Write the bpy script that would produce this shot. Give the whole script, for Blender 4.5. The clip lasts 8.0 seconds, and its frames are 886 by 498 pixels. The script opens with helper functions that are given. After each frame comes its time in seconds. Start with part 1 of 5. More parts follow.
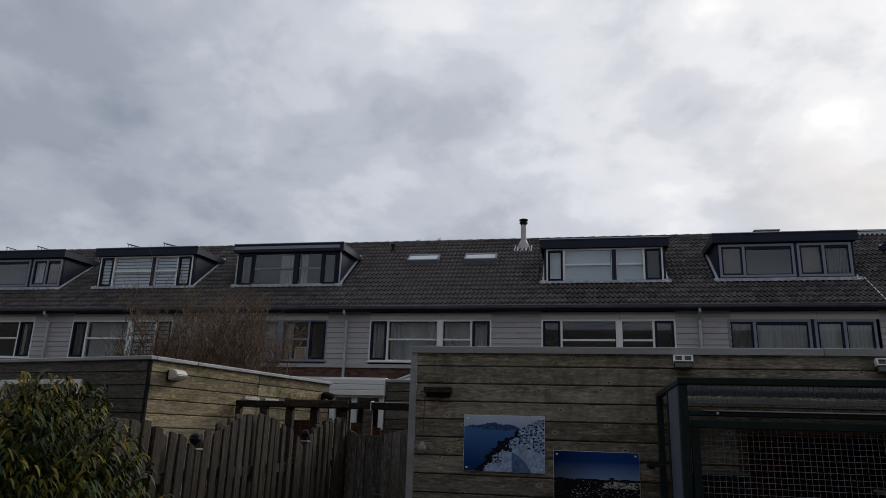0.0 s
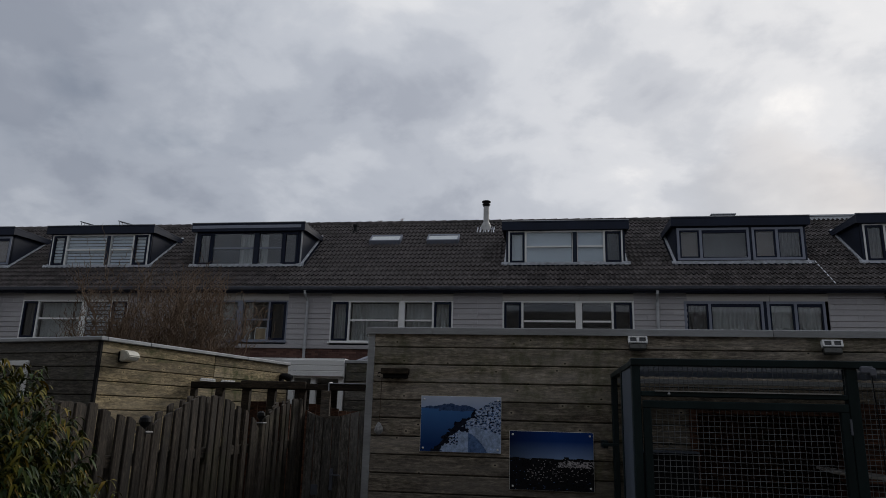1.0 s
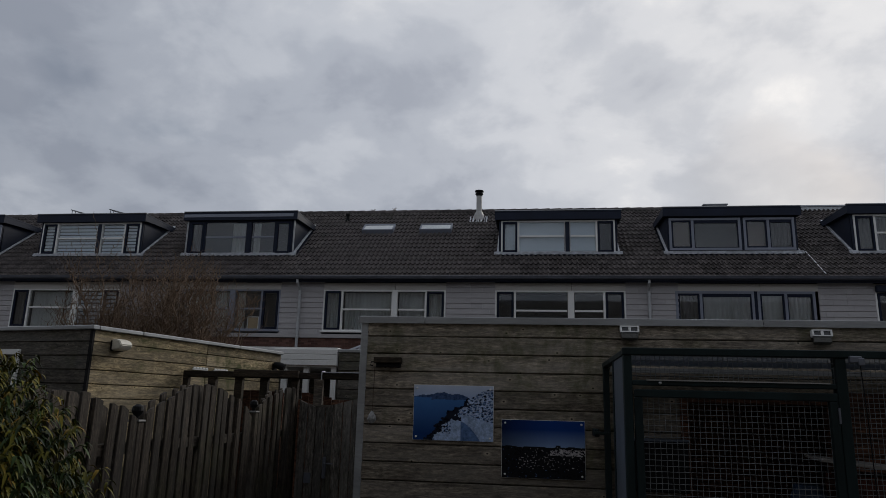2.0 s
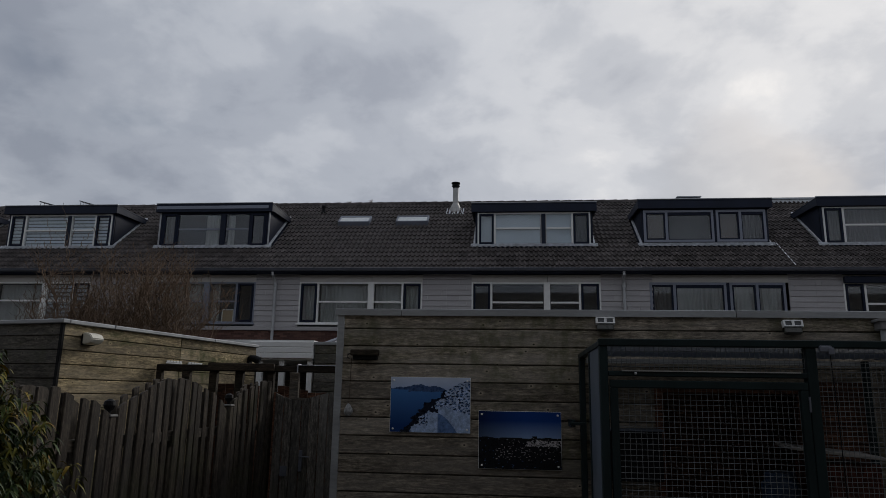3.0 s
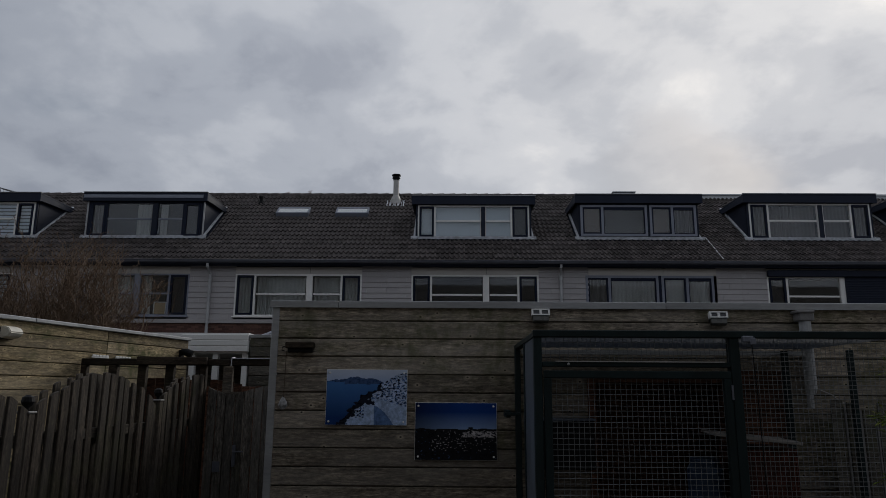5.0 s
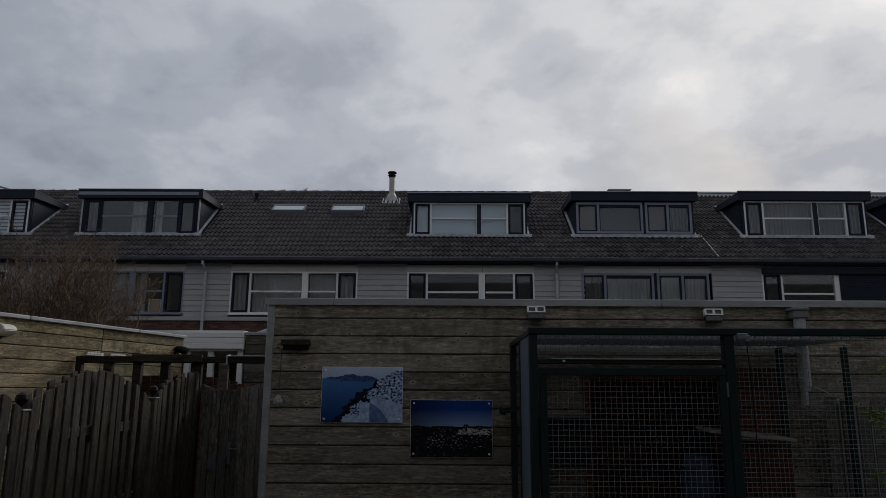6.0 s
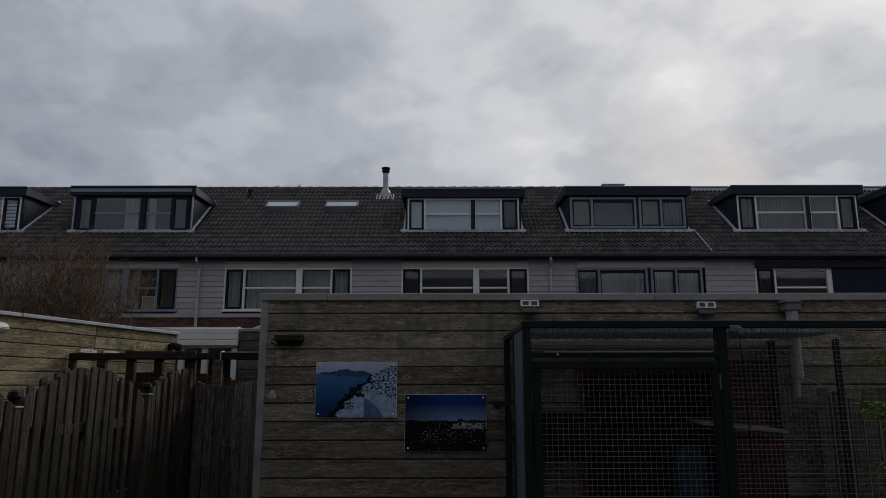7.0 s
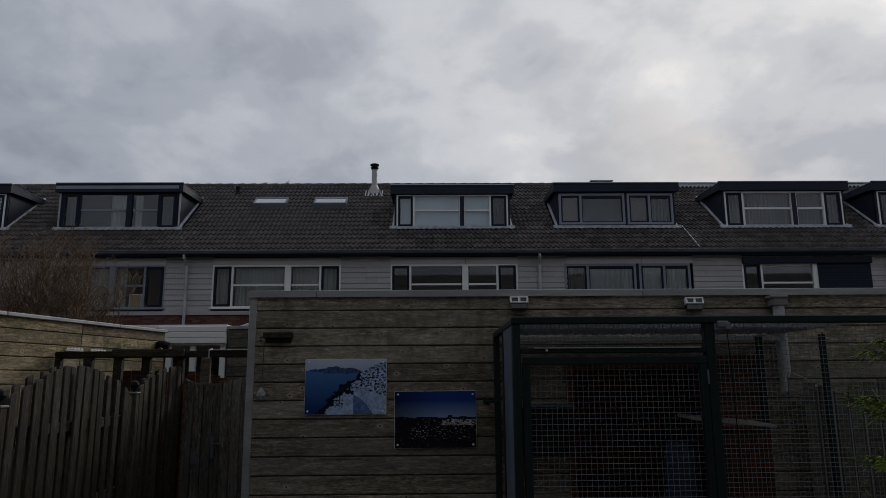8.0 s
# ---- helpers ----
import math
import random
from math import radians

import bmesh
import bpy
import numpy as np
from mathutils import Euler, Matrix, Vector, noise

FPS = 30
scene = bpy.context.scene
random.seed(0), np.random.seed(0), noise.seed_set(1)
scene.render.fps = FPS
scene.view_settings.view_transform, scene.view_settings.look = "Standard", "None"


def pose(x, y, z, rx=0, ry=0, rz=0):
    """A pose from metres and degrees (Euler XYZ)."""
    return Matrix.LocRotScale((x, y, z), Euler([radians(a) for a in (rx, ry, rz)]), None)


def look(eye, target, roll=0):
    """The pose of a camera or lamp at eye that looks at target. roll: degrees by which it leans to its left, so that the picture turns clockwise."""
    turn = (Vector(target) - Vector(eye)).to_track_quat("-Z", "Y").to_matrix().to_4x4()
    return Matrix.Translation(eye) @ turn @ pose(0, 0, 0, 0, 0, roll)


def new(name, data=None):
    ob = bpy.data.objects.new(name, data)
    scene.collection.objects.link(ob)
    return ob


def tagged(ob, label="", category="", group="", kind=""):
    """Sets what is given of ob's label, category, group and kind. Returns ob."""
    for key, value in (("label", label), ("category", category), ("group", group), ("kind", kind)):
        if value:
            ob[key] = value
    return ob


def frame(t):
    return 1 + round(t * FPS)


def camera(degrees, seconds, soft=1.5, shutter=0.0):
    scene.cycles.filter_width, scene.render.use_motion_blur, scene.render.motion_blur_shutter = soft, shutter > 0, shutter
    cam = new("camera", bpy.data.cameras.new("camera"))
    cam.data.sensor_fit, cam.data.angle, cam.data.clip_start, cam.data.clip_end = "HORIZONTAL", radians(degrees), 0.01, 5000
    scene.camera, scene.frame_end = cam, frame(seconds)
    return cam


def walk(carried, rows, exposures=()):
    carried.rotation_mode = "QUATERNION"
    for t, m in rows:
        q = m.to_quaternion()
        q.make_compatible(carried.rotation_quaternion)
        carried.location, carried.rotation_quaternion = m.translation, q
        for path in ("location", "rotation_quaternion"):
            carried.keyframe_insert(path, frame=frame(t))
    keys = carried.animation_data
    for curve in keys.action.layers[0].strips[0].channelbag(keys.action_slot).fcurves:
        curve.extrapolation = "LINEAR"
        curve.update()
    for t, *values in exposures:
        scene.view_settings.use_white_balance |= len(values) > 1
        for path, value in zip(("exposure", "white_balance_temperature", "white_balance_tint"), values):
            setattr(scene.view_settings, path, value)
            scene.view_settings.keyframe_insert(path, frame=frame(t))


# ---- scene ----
cam = camera(65.4, 8.0, soft=0.6)
PATH = [
    (0, (-0.2653, -0.0853, 1.6859), (-0.6559, 1.8048, 2.2105), 1.83),
    (0.5, (-0.2656, -0.0545, 1.6897), (-0.5701, 1.8587, 2.1866), 1.32),
    (1, (-0.2332, -0.0398, 1.6947), (-0.5209, 1.8817, 2.1692), 1.52),
    (1.5, (-0.2334, -0.0459, 1.6947), (-0.5175, 1.88, 2.1534), 1.58),
    (3, (-0.2396, -0.0325, 1.6961), (-0.439, 1.9117, 2.1203), 1.02),
    (3.5, (-0.2386, -0.0201, 1.6974), (-0.4027, 1.9289, 2.1152), 0.87),
    (4, (-0.2324, -0.0241, 1.6938), (-0.3395, 1.9298, 2.1072), 0.61),
    (4.5, (-0.222, -0.02, 1.694), (-0.275, 1.937, 2.103), 0.4),
    (6, (-0.2158, -0.0127, 1.6938), (-0.232, 1.9473, 2.0917), 0.33),
    (6.5, (-0.2132, -0.0204, 1.6882), (-0.224, 1.9406, 2.0813), 0.12),
    (7, (-0.2087, -0.0089, 1.6848), (-0.2087, 1.9535, 2.071), -0.06),
    (7.5, (-0.2099, -0.0039, 1.6835), (-0.1837, 1.9594, 2.0641), -0.27),
    (8, (-0.2098, -0.0047, 1.6858), (-0.1781, 1.9593, 2.062), -0.4),
]
EXPOSURE = [(0.0, 0.23), (0.5, 0.13), (1.0, 0.05), (1.5, 0.02), (3.0, -0.05), (4.5, -0.1), (6.0, -0.14), (8.0, -0.15)]
walk(cam, [(t, look(eye, target, roll)) for t, eye, target, roll in PATH], EXPOSURE)

# ---- sky, sun ----
SUN = Vector((0.48, 0.76, 0.45)).normalized()
world = bpy.data.worlds.new("overcast_sky")
scene.world = world
world.use_nodes = True
NT = world.node_tree
NT.nodes.clear()


def wn(kind):
    return NT.nodes.new(kind)


def wvec(op):
    n = NT.nodes.new("ShaderNodeVectorMath")
    n.operation = op
    return n


def wmath(op, a, b=0.0, clamp=False):
    n = wn("ShaderNodeMath")
    n.operation, n.use_clamp = op, clamp
    for slot, v in zip(n.inputs, (a, b)):
        if isinstance(v, (int, float)):
            slot.default_value = v
        else:
            NT.links.new(v, slot)
    return n.outputs[0]


def wmix(fac, a, b, blend="MIX"):
    n = wn("ShaderNodeMix")
    n.data_type, n.blend_type = "RGBA", blend
    for slot, v in zip((n.inputs[0], n.inputs[6], n.inputs[7]), (fac, a, b)):
        if isinstance(v, (int, float)):
            slot.default_value = v
        elif isinstance(v, tuple):
            slot.default_value = (*v, 1)
        else:
            NT.links.new(v, slot)
    return n.outputs[2]


way = wn("ShaderNodeTexCoord").outputs["Generated"]
sep = wn("ShaderNodeSeparateXYZ")
NT.links.new(way, sep.inputs[0])
high = wmath("MAXIMUM", sep.outputs[2], 0.0)
flat = wmath("ADD", high, 0.36)
plane = wn("ShaderNodeCombineXYZ")
NT.links.new(wmath("DIVIDE", sep.outputs[0], flat), plane.inputs[0])
NT.links.new(wmath("DIVIDE", sep.outputs[1], flat), plane.inputs[1])


def cloud(scale, detail, rough, shift, warp=0.0):
    m = wn("ShaderNodeMapping")
    m.inputs["Location"].default_value = shift
    NT.links.new(plane.outputs[0], m.inputs[0])
    n = wn("ShaderNodeTexNoise")
    n.inputs["Scale"].default_value, n.inputs["Detail"].default_value = scale, detail
    n.inputs["Roughness"].default_value, n.inputs["Distortion"].default_value = rough, warp
    NT.links.new(m.outputs[0], n.inputs[0])
    return n.outputs[0]


def wramp(fac, *stops):
    r = wn("ShaderNodeValToRGB")
    r.color_ramp.interpolation = "EASE"
    while len(r.color_ramp.elements) < len(stops):
        r.color_ramp.elements.new(0.5)
    for e, (pos, col) in zip(r.color_ramp.elements, stops):
        e.position, e.color = pos, (*col, 1)
    NT.links.new(fac, r.inputs[0])
    return r.outputs[0]


big = cloud(1.9, 7.0, 0.5, (3.1, 0.4, 0), 0.1)
fine = cloud(4.6, 9.0, 0.55, (1.3, 7.7, 0), 0.2)
mixed = wmath("ADD", wmath("MULTIPLY", big, 0.55), wmath("MULTIPLY", fine, 0.45))
heading = wvec("NORMALIZE")
NT.links.new(way, heading.inputs[0])


def bank(direction, sharp):
    """How much a view direction lies in one bank of clouds."""
    d = wvec("DOT_PRODUCT")
    NT.links.new(heading.outputs[0], d.inputs[0])
    d.inputs[1].default_value = Vector(direction).normalized()
    return wmath("POWER", wmath("MAXIMUM", d.outputs["Value"], 0.0), sharp)


# thin and thick banks of cloud across the sky
for direction, sharp, gain in (((0.33, 0.869, 0.37), 140.0, 0.015), ((0.49, 0.79, 0.37), 120.0, -0.11), ((0.2, 0.905, 0.385), 260.0, -0.07), ((0.36, 0.87, 0.32), 400.0, 0.025),
                               ((-0.477, 0.79, 0.384), 140.0, -0.04), ((-0.618, 0.663, 0.422), 40.0, -0.055), ((-0.086, 0.947, 0.3), 260.0, -0.06), ((0.03, 0.91, 0.46), 90.0, -0.05), ((-0.2, 0.8, 0.55), 25.0, 0.03),
                               ((-0.45, 0.84, 0.29), 45.0, -0.06), ((0.07, 0.93, 0.34), 130.0, 0.055), ((0.22, 0.93, 0.3), 200.0, 0.04)):
    mixed = wmath("ADD", mixed, wmath("MULTIPLY", bank(direction, sharp), gain))
toned = wramp(mixed, (0.36, (0.385, 0.41, 0.465)), (0.45, (0.48, 0.505, 0.555)), (0.53, (0.585, 0.605, 0.645)), (0.63, (0.74, 0.745, 0.76)))
# the veiled sun behind the clouds brightens them round it
dot = wvec("DOT_PRODUCT")
norm = wvec("NORMALIZE")
NT.links.new(way, norm.inputs[0])
NT.links.new(norm.outputs[0], dot.inputs[0])
dot.inputs[1].default_value = SUN
near = wmath("MAXIMUM", dot.outputs["Value"], 0.0)
glow = wmath("ADD", wmath("MULTIPLY", wmath("POWER", near, 3.0), 0.56), wmath("MULTIPLY", wmath("POWER", near, 40.0), 0.06))
lit = wmath("ADD", glow, 0.7)
shine = wvec("SCALE")
tint = wmix(wmath("POWER", near, 4.0), (0.965, 1.0, 1.06), (1.04, 1.0, 0.95))
NT.links.new(wmix(1.0, toned, tint, "MULTIPLY"), shine.inputs[0])
NT.links.new(lit, shine.inputs["Scale"])
sky = wn("ShaderNodeTexSky")
sky.sky_type = "NISHITA"
sky.sun_disc = False
sky.sun_elevation, sky.sun_rotation = math.asin(SUN.z), math.atan2(SUN.x, SUN.y)
blue = wvec("SCALE")
NT.links.new(sky.outputs[0], blue.inputs[0])
blue.inputs["Scale"].default_value = 0.05
gap = wramp(cloud(1.7, 5.0, 0.5, (9.2, 2.3, 0), 0.2), (0.56, (0, 0, 0)), (0.72, (0.5, 0.5, 0.5)))
bg = wn("ShaderNodeBackground")
NT.links.new(wmix(gap, shine.outputs[0], blue.outputs[0]), bg.inputs[0])
bg.inputs[1].default_value = 1.0
NT.links.new(bg.outputs[0], wn("ShaderNodeOutputWorld").inputs[0])

sun = new("sun", bpy.data.lights.new("sun", "SUN"))
sun.data.energy, sun.data.angle, sun.data.color = 1.25, radians(14), (1.0, 0.96, 0.9)
sun.matrix_world = look(SUN * 60, (0, 0, 0))


# ---- materials ----
class Nodes:
    """A small builder for one node material."""

    def __init__(self, name):
        self.mat = bpy.data.materials.new(name)
        self.mat.use_nodes = True
        self.t = self.mat.node_tree
        self.b = self.t.nodes["Principled BSDF"]
        tc = self.t.nodes.new("ShaderNodeTexCoord")
        info = self.t.nodes.new("ShaderNodeObjectInfo")
        self.rand = info.outputs["Random"]
        add = self.t.nodes.new("ShaderNodeVectorMath")
        add.operation = "ADD"
        sc = self.t.nodes.new("ShaderNodeMath")
        sc.operation = "MULTIPLY"
        self.t.links.new(self.rand, sc.inputs[0])
        sc.inputs[1].default_value = 37.0
        self.t.links.new(tc.outputs["Object"], add.inputs[0])
        self.t.links.new(sc.outputs[0], add.inputs[1])
        self.obj = add.outputs[0]
        self.pos = self.t.nodes.new("ShaderNodeNewGeometry").outputs["Position"]

    def put(self, v, slot):
        if isinstance(v, (int, float)):
            slot.default_value = v
        elif isinstance(v, tuple):
            slot.default_value = (*v, 1)
        else:
            self.t.links.new(v, slot)

    def noise(self, scale, stretch=(1, 1, 1), detail=4.0, rough=0.55, warp=0.0, vec=None):
        m = self.t.nodes.new("ShaderNodeMapping")
        m.inputs["Scale"].default_value = stretch
        self.t.links.new(vec or self.obj, m.inputs[0])
        n = self.t.nodes.new("ShaderNodeTexNoise")
        n.inputs["Scale"].default_value, n.inputs["Detail"].default_value = scale, detail
        n.inputs["Roughness"].default_value, n.inputs["Distortion"].default_value = rough, warp
        self.t.links.new(m.outputs[0], n.inputs[0])
        return n.outputs[0]

    def spots(self, scale, stretch=(1, 1, 1)):
        m = self.t.nodes.new("ShaderNodeMapping")
        m.inputs["Scale"].default_value = stretch
        self.t.links.new(self.obj, m.inputs[0])
        n = self.t.nodes.new("ShaderNodeTexVoronoi")
        n.voronoi_dimensions = "2D"
        n.inputs["Scale"].default_value = scale
        a, b = self.t.nodes.new("ShaderNodeSeparateXYZ"), self.t.nodes.new("ShaderNodeCombineXYZ")
        self.t.links.new(m.outputs[0], a.inputs[0])
        self.t.links.new(a.outputs[0], b.inputs[0])
        self.t.links.new(a.outputs[2], b.inputs[1])
        self.t.links.new(b.outputs[0], n.inputs[0])
        return n.outputs["Distance"]

    def ramp(self, fac, *stops):
        r = self.t.nodes.new("ShaderNodeValToRGB")
        while len(r.color_ramp.elements) < len(stops):
            r.color_ramp.elements.new(0.5)
        for e, (p, c) in zip(r.color_ramp.elements, stops):
            e.position = p
            e.color = (c, c, c, 1) if isinstance(c, (int, float)) else (*c, 1)
        self.put(fac, r.inputs[0])
        return r.outputs[0]

    def mix(self, fac, a, b, blend="MIX"):
        n = self.t.nodes.new("ShaderNodeMix")
        n.data_type, n.blend_type = "RGBA", blend
        for slot, v in zip((n.inputs[0], n.inputs[6], n.inputs[7]), (fac, a, b)):
            self.put(v, slot)
        return n.outputs[2]

    def done(self, colour, rough=0.7, metal=0.0, bump=None, strength=0.3, dist=0.01, coat=0.0, spec=0.5):
        self.put(colour, self.b.inputs["Base Color"])
        self.put(rough, self.b.inputs["Roughness"])
        self.b.inputs["Metallic"].default_value = metal
        self.b.inputs["Coat Weight"].default_value = coat
        self.b.inputs["Specular IOR Level"].default_value = spec
        if bump is not None:
            n = self.t.nodes.new("ShaderNodeBump")
            n.inputs["Strength"].default_value, n.inputs["Distance"].default_value = strength, dist
            self.put(bump, n.inputs["Height"])
            self.t.links.new(n.outputs[0], self.b.inputs["Normal"])
        return self.mat


def shade(c, k):
    return tuple(min(1.0, v * k) for v in c)


def wood(name, dark, light, along="x", knots=0.0, algae=0.0, weather=0.5, grey=(0.9, 0.92, 0.9)):
    """Weathered boards: long grain, grey streaks, knots and green growth."""
    n = Nodes(name)
    axis = {"x": 0, "y": 1, "z": 2}[along]
    long = tuple(1.5 if i == axis else 16.0 for i in range(3))
    longer = tuple(0.35 if i == axis else 3.0 for i in range(3))
    grain = n.noise(3.0, long, 6.0, 0.62, 0.6)
    broad = n.noise(2.2, longer, 4.0, 0.55, 0.3)
    hair = n.noise(3.0, tuple(4.5 if i == axis else 70.0 for i in range(3)), 5.0, 0.65, 0.9)
    col = n.ramp(grain, (0.3, dark), (0.7, light))
    col = n.mix(0.75, col, n.ramp(hair, (0.34, 0.3), (0.5, 0.95), (0.66, 1.6)), "MULTIPLY")
    fleck = n.noise(7.0, tuple(0.7 if i == axis else 4.0 for i in range(3)), 5.0, 0.7, 0.5)
    col = n.mix(0.8, col, n.ramp(fleck, (0.36, 0.55), (0.55, 1.0), (0.68, 1.5)), "MULTIPLY")
    speck = n.noise(55.0, tuple(0.35 if i == axis else 1.0 for i in range(3)), 4.0, 0.7, 0.4)
    col = n.mix(0.8, col, n.ramp(speck, (0.36, 0.45), (0.5, 1.0), (0.66, 1.6)), "MULTIPLY")
    grey = shade(grey, sum(light) / 3 * 1.05)
    col = n.mix(n.ramp(broad, (0.42, 0.0), (0.68, weather)), col, grey)
    col = n.mix(0.6, col, n.ramp(n.rand, (0.0, 0.4), (0.5, 0.9), (1.0, 1.45)), "MULTIPLY")
    if knots:
        s = n.spots(1.0, (3.0, 1.0, 4.2))
        ring = n.ramp(s, (0.018, 0.0), (0.035, 0.65), (0.06, 0.3), (0.11, 0.0))
        col = n.mix(n.mix(knots, (0, 0, 0), ring), col, shade(light, 1.3))
        k = n.ramp(s, (0.014, 1.0), (0.03, 0.0))
        col = n.mix(n.mix(knots, (0, 0, 0), k), col, shade(dark, 0.12))
    if algae:
        g = n.noise(1.3, (1, 1, 1.6), 5.0, 0.6, 0.4, n.pos)
        g2 = n.noise(14.0, (1, 1, 0.6), 3.0, 0.6, 0.0, n.pos)
        fac = n.mix(1.0, n.ramp(g, (0.49, 0.0), (0.61, algae)), n.ramp(g2, (0.38, 0.2), (0.6, 1.0)), "MULTIPLY")
        col = n.mix(fac, col, (0.075, 0.082, 0.03))
    return n.done(col, n.ramp(broad, (0.3, 0.68), (0.7, 0.9)), bump=hair, strength=0.7, dist=0.006, spec=0.2)


def plain(name, base, rough=0.5, metal=0.0, var=0.16, scale=3.0, stretch=(1, 1, 1), fine=60.0, strength=0.15, dirt=0.25, spec=0.5, coat=0.0):
    """Painted, plastic, metal or mineral surface with grime at two scales."""
    n = Nodes(name)
    a = n.noise(scale, stretch, 4.0, 0.55, 0.2)
    f = n.noise(fine, stretch, 3.0, 0.6)
    col = n.ramp(a, (0.3, shade(base, 1 - var)), (0.7, shade(base, 1 + var)))
    col = n.mix(n.ramp(f, (0.35, dirt), (0.62, 0.0)), col, shade(base, 0.55))
    return n.done(col, n.ramp(a, (0.25, max(0.03, rough - 0.08)), (0.75, min(1.0, rough + 0.08))), metal, f, strength, 0.003, coat, spec)


M = {}
M["shed"] = wood("shed_boards", (0.14, 0.114, 0.088), (0.38, 0.325, 0.25), "x", 1.0, 0.6, 0.5, (1.0, 0.92, 0.82))
# paler, warmer boards: the sunward side's stronger light put into the colour
M["shed_lit_side"] = wood("lit_side_boards", (0.125, 0.092, 0.048), (0.43, 0.34, 0.195), "x", 1.0, 0.9, 0.5, (1.1, 0.95, 0.72))
M["shed_dark"] = wood("dark_boards", (0.055, 0.048, 0.04), (0.15, 0.135, 0.11), "x", 0.9, 0.3, 0.4)
M["fence"] = wood("fence_slats", (0.014, 0.0105, 0.008), (0.088, 0.069, 0.052), "z", 0.0, 0.25, 0.5, (1.0, 0.94, 0.86))
# greyer than the fence, and made paler to offset the shade at the gate
M["gate"] = wood("brightened_grey_gate_planks", (0.05, 0.045, 0.04), (0.2, 0.18, 0.155), "z", 0.0, 0.2, 0.6, (1.0, 0.96, 0.9))
M["rail"] = wood("fence_rails", (0.04, 0.031, 0.023), (0.13, 0.105, 0.078), "x", 0.0, 0.2, 0.5)
M["beam"] = wood("dark_stained_beam", (0.018, 0.013, 0.009), (0.05, 0.036, 0.024), "x", 0.0, 0.1, 0.1)
M["redwood"] = wood("red_brown_boards", (0.055, 0.026, 0.016), (0.15, 0.068, 0.04), "x", 0.3, 0.0, 0.1)
M["redpanel"] = wood("dark_red_panel", (0.05, 0.015, 0.01), (0.1, 0.032, 0.02), "z", 0.0, 0.0, 0.1)
M["siding"] = plain("grey_siding", (0.37, 0.355, 0.36), 0.6, 0, 0.12, 1.2, (0.5, 1, 4), 40, 0.1, 0.25)
M["panel"] = plain("cream_panel", (0.47, 0.45, 0.42), 0.6, 0, 0.08, 1.0, (0.5, 1, 3), 40, 0.1, 0.2)
M["white"] = plain("white_frame_paint", (0.78, 0.78, 0.76), 0.45, 0, 0.06, 2.0, (1, 1, 1), 50, 0.05, 0.15)
M["greyframe"] = plain("grey_frame_paint", (0.2, 0.22, 0.275), 0.45, 0, 0.08, 2.0)
M["dark"] = plain("dark_blue_sash_paint", (0.008, 0.012, 0.028), 0.5, 0, 0.15, 3.0, (1, 1, 1), 60.0, 0.1, 0.25, 0.15)
M["slate"] = plain("anthracite_cladding", (0.017, 0.022, 0.038), 0.6, 0, 0.2, 1.6, (1, 1, 0.4), 60.0, 0.15, 0.25, 0.15)
M["lead"] = plain("lead_flashing", (0.56, 0.58, 0.62), 0.55, 0.0, 0.3, 7.0)
M["gutter"] = plain("zinc_gutter", (0.13, 0.14, 0.17), 0.45, 0.2, 0.2, 2.0)
M["trim"] = plain("zinc_roof_trim", (0.36, 0.37, 0.38), 0.45, 0.5, 0.16, 2.5, (0.4, 2, 2), 30, 0.1, 0.3)
M["rear_wall"] = plain("dim_rear_wall", (0.13, 0.125, 0.12), 0.85, 0, 0.2, 0.6)
M["hopper"] = plain("aged_grey_hopper", (0.19, 0.185, 0.18), 0.6, 0, 0.2, 6.0)
M["pvc"] = plain("grey_pipe", (0.4, 0.41, 0.42), 0.45, 0, 0.15, 3.0)
# dark wall colour stands in for the dimness of unlit rooms
M["room"] = plain("room_darkness_wall", (0.1, 0.108, 0.125), 0.9, 0, 0.1, 1.0)
M["curtain"] = plain("net_curtain", (0.8, 0.81, 0.8), 0.9, 0, 0.12, 2.0, (1, 1, 0.2))
M["curtain_grey"] = plain("grey_curtain", (0.2, 0.2, 0.21), 0.9, 0, 0.15, 2.0, (1, 1, 0.2))
M["blind"] = plain("pale_roller_blind", (0.6, 0.68, 0.75), 0.85, 0, 0.05, 1.0)
M["blind_brown"] = plain("brown_blind", (0.14, 0.115, 0.105), 0.85, 0, 0.1, 1.0)
M["steel"] = plain("green_black_steel", (0.008, 0.017, 0.018), 0.5, 0.0, 0.3, 6.0, (1, 1, 0.3), 80, 0.1, 0.3, 0.2)
M["wire"] = plain("galvanised_wire", (0.17, 0.18, 0.185), 0.5, 0.3, 0.2, 12.0)
M["flue"] = plain("pale_flue_steel", (0.36, 0.355, 0.34), 0.4, 0.4, 0.15, 4.0)
M["black"] = plain("black_plastic", (0.007, 0.007, 0.008), 0.5, 0, 0.2, 6.0, (1, 1, 1), 60.0, 0.1, 0.25, 0.12)
M["cream"] = plain("cream_plastic", (0.66, 0.63, 0.54), 0.4, 0, 0.1, 8.0)
M["solar_lens"] = plain("dark_lamp_cell", (0.02, 0.022, 0.03), 0.2, 0, 0.2, 6.0)
M["lampbody"] = plain("smoked_lamp_plastic", (0.05, 0.05, 0.042), 0.3, 0, 0.2, 6.0)
M["blue"] = plain("blue_plastic", (0.012, 0.028, 0.06), 0.45, 0, 0.2, 4.0)
M["sheet"] = plain("grey_plastic_sheet", (0.085, 0.105, 0.135), 0.5, 0, 0.15, 3.0, (1, 1, 0.3))
M["boardlight"] = plain("pale_shelf_board", (0.3, 0.28, 0.26), 0.6, 0, 0.15, 4.0)
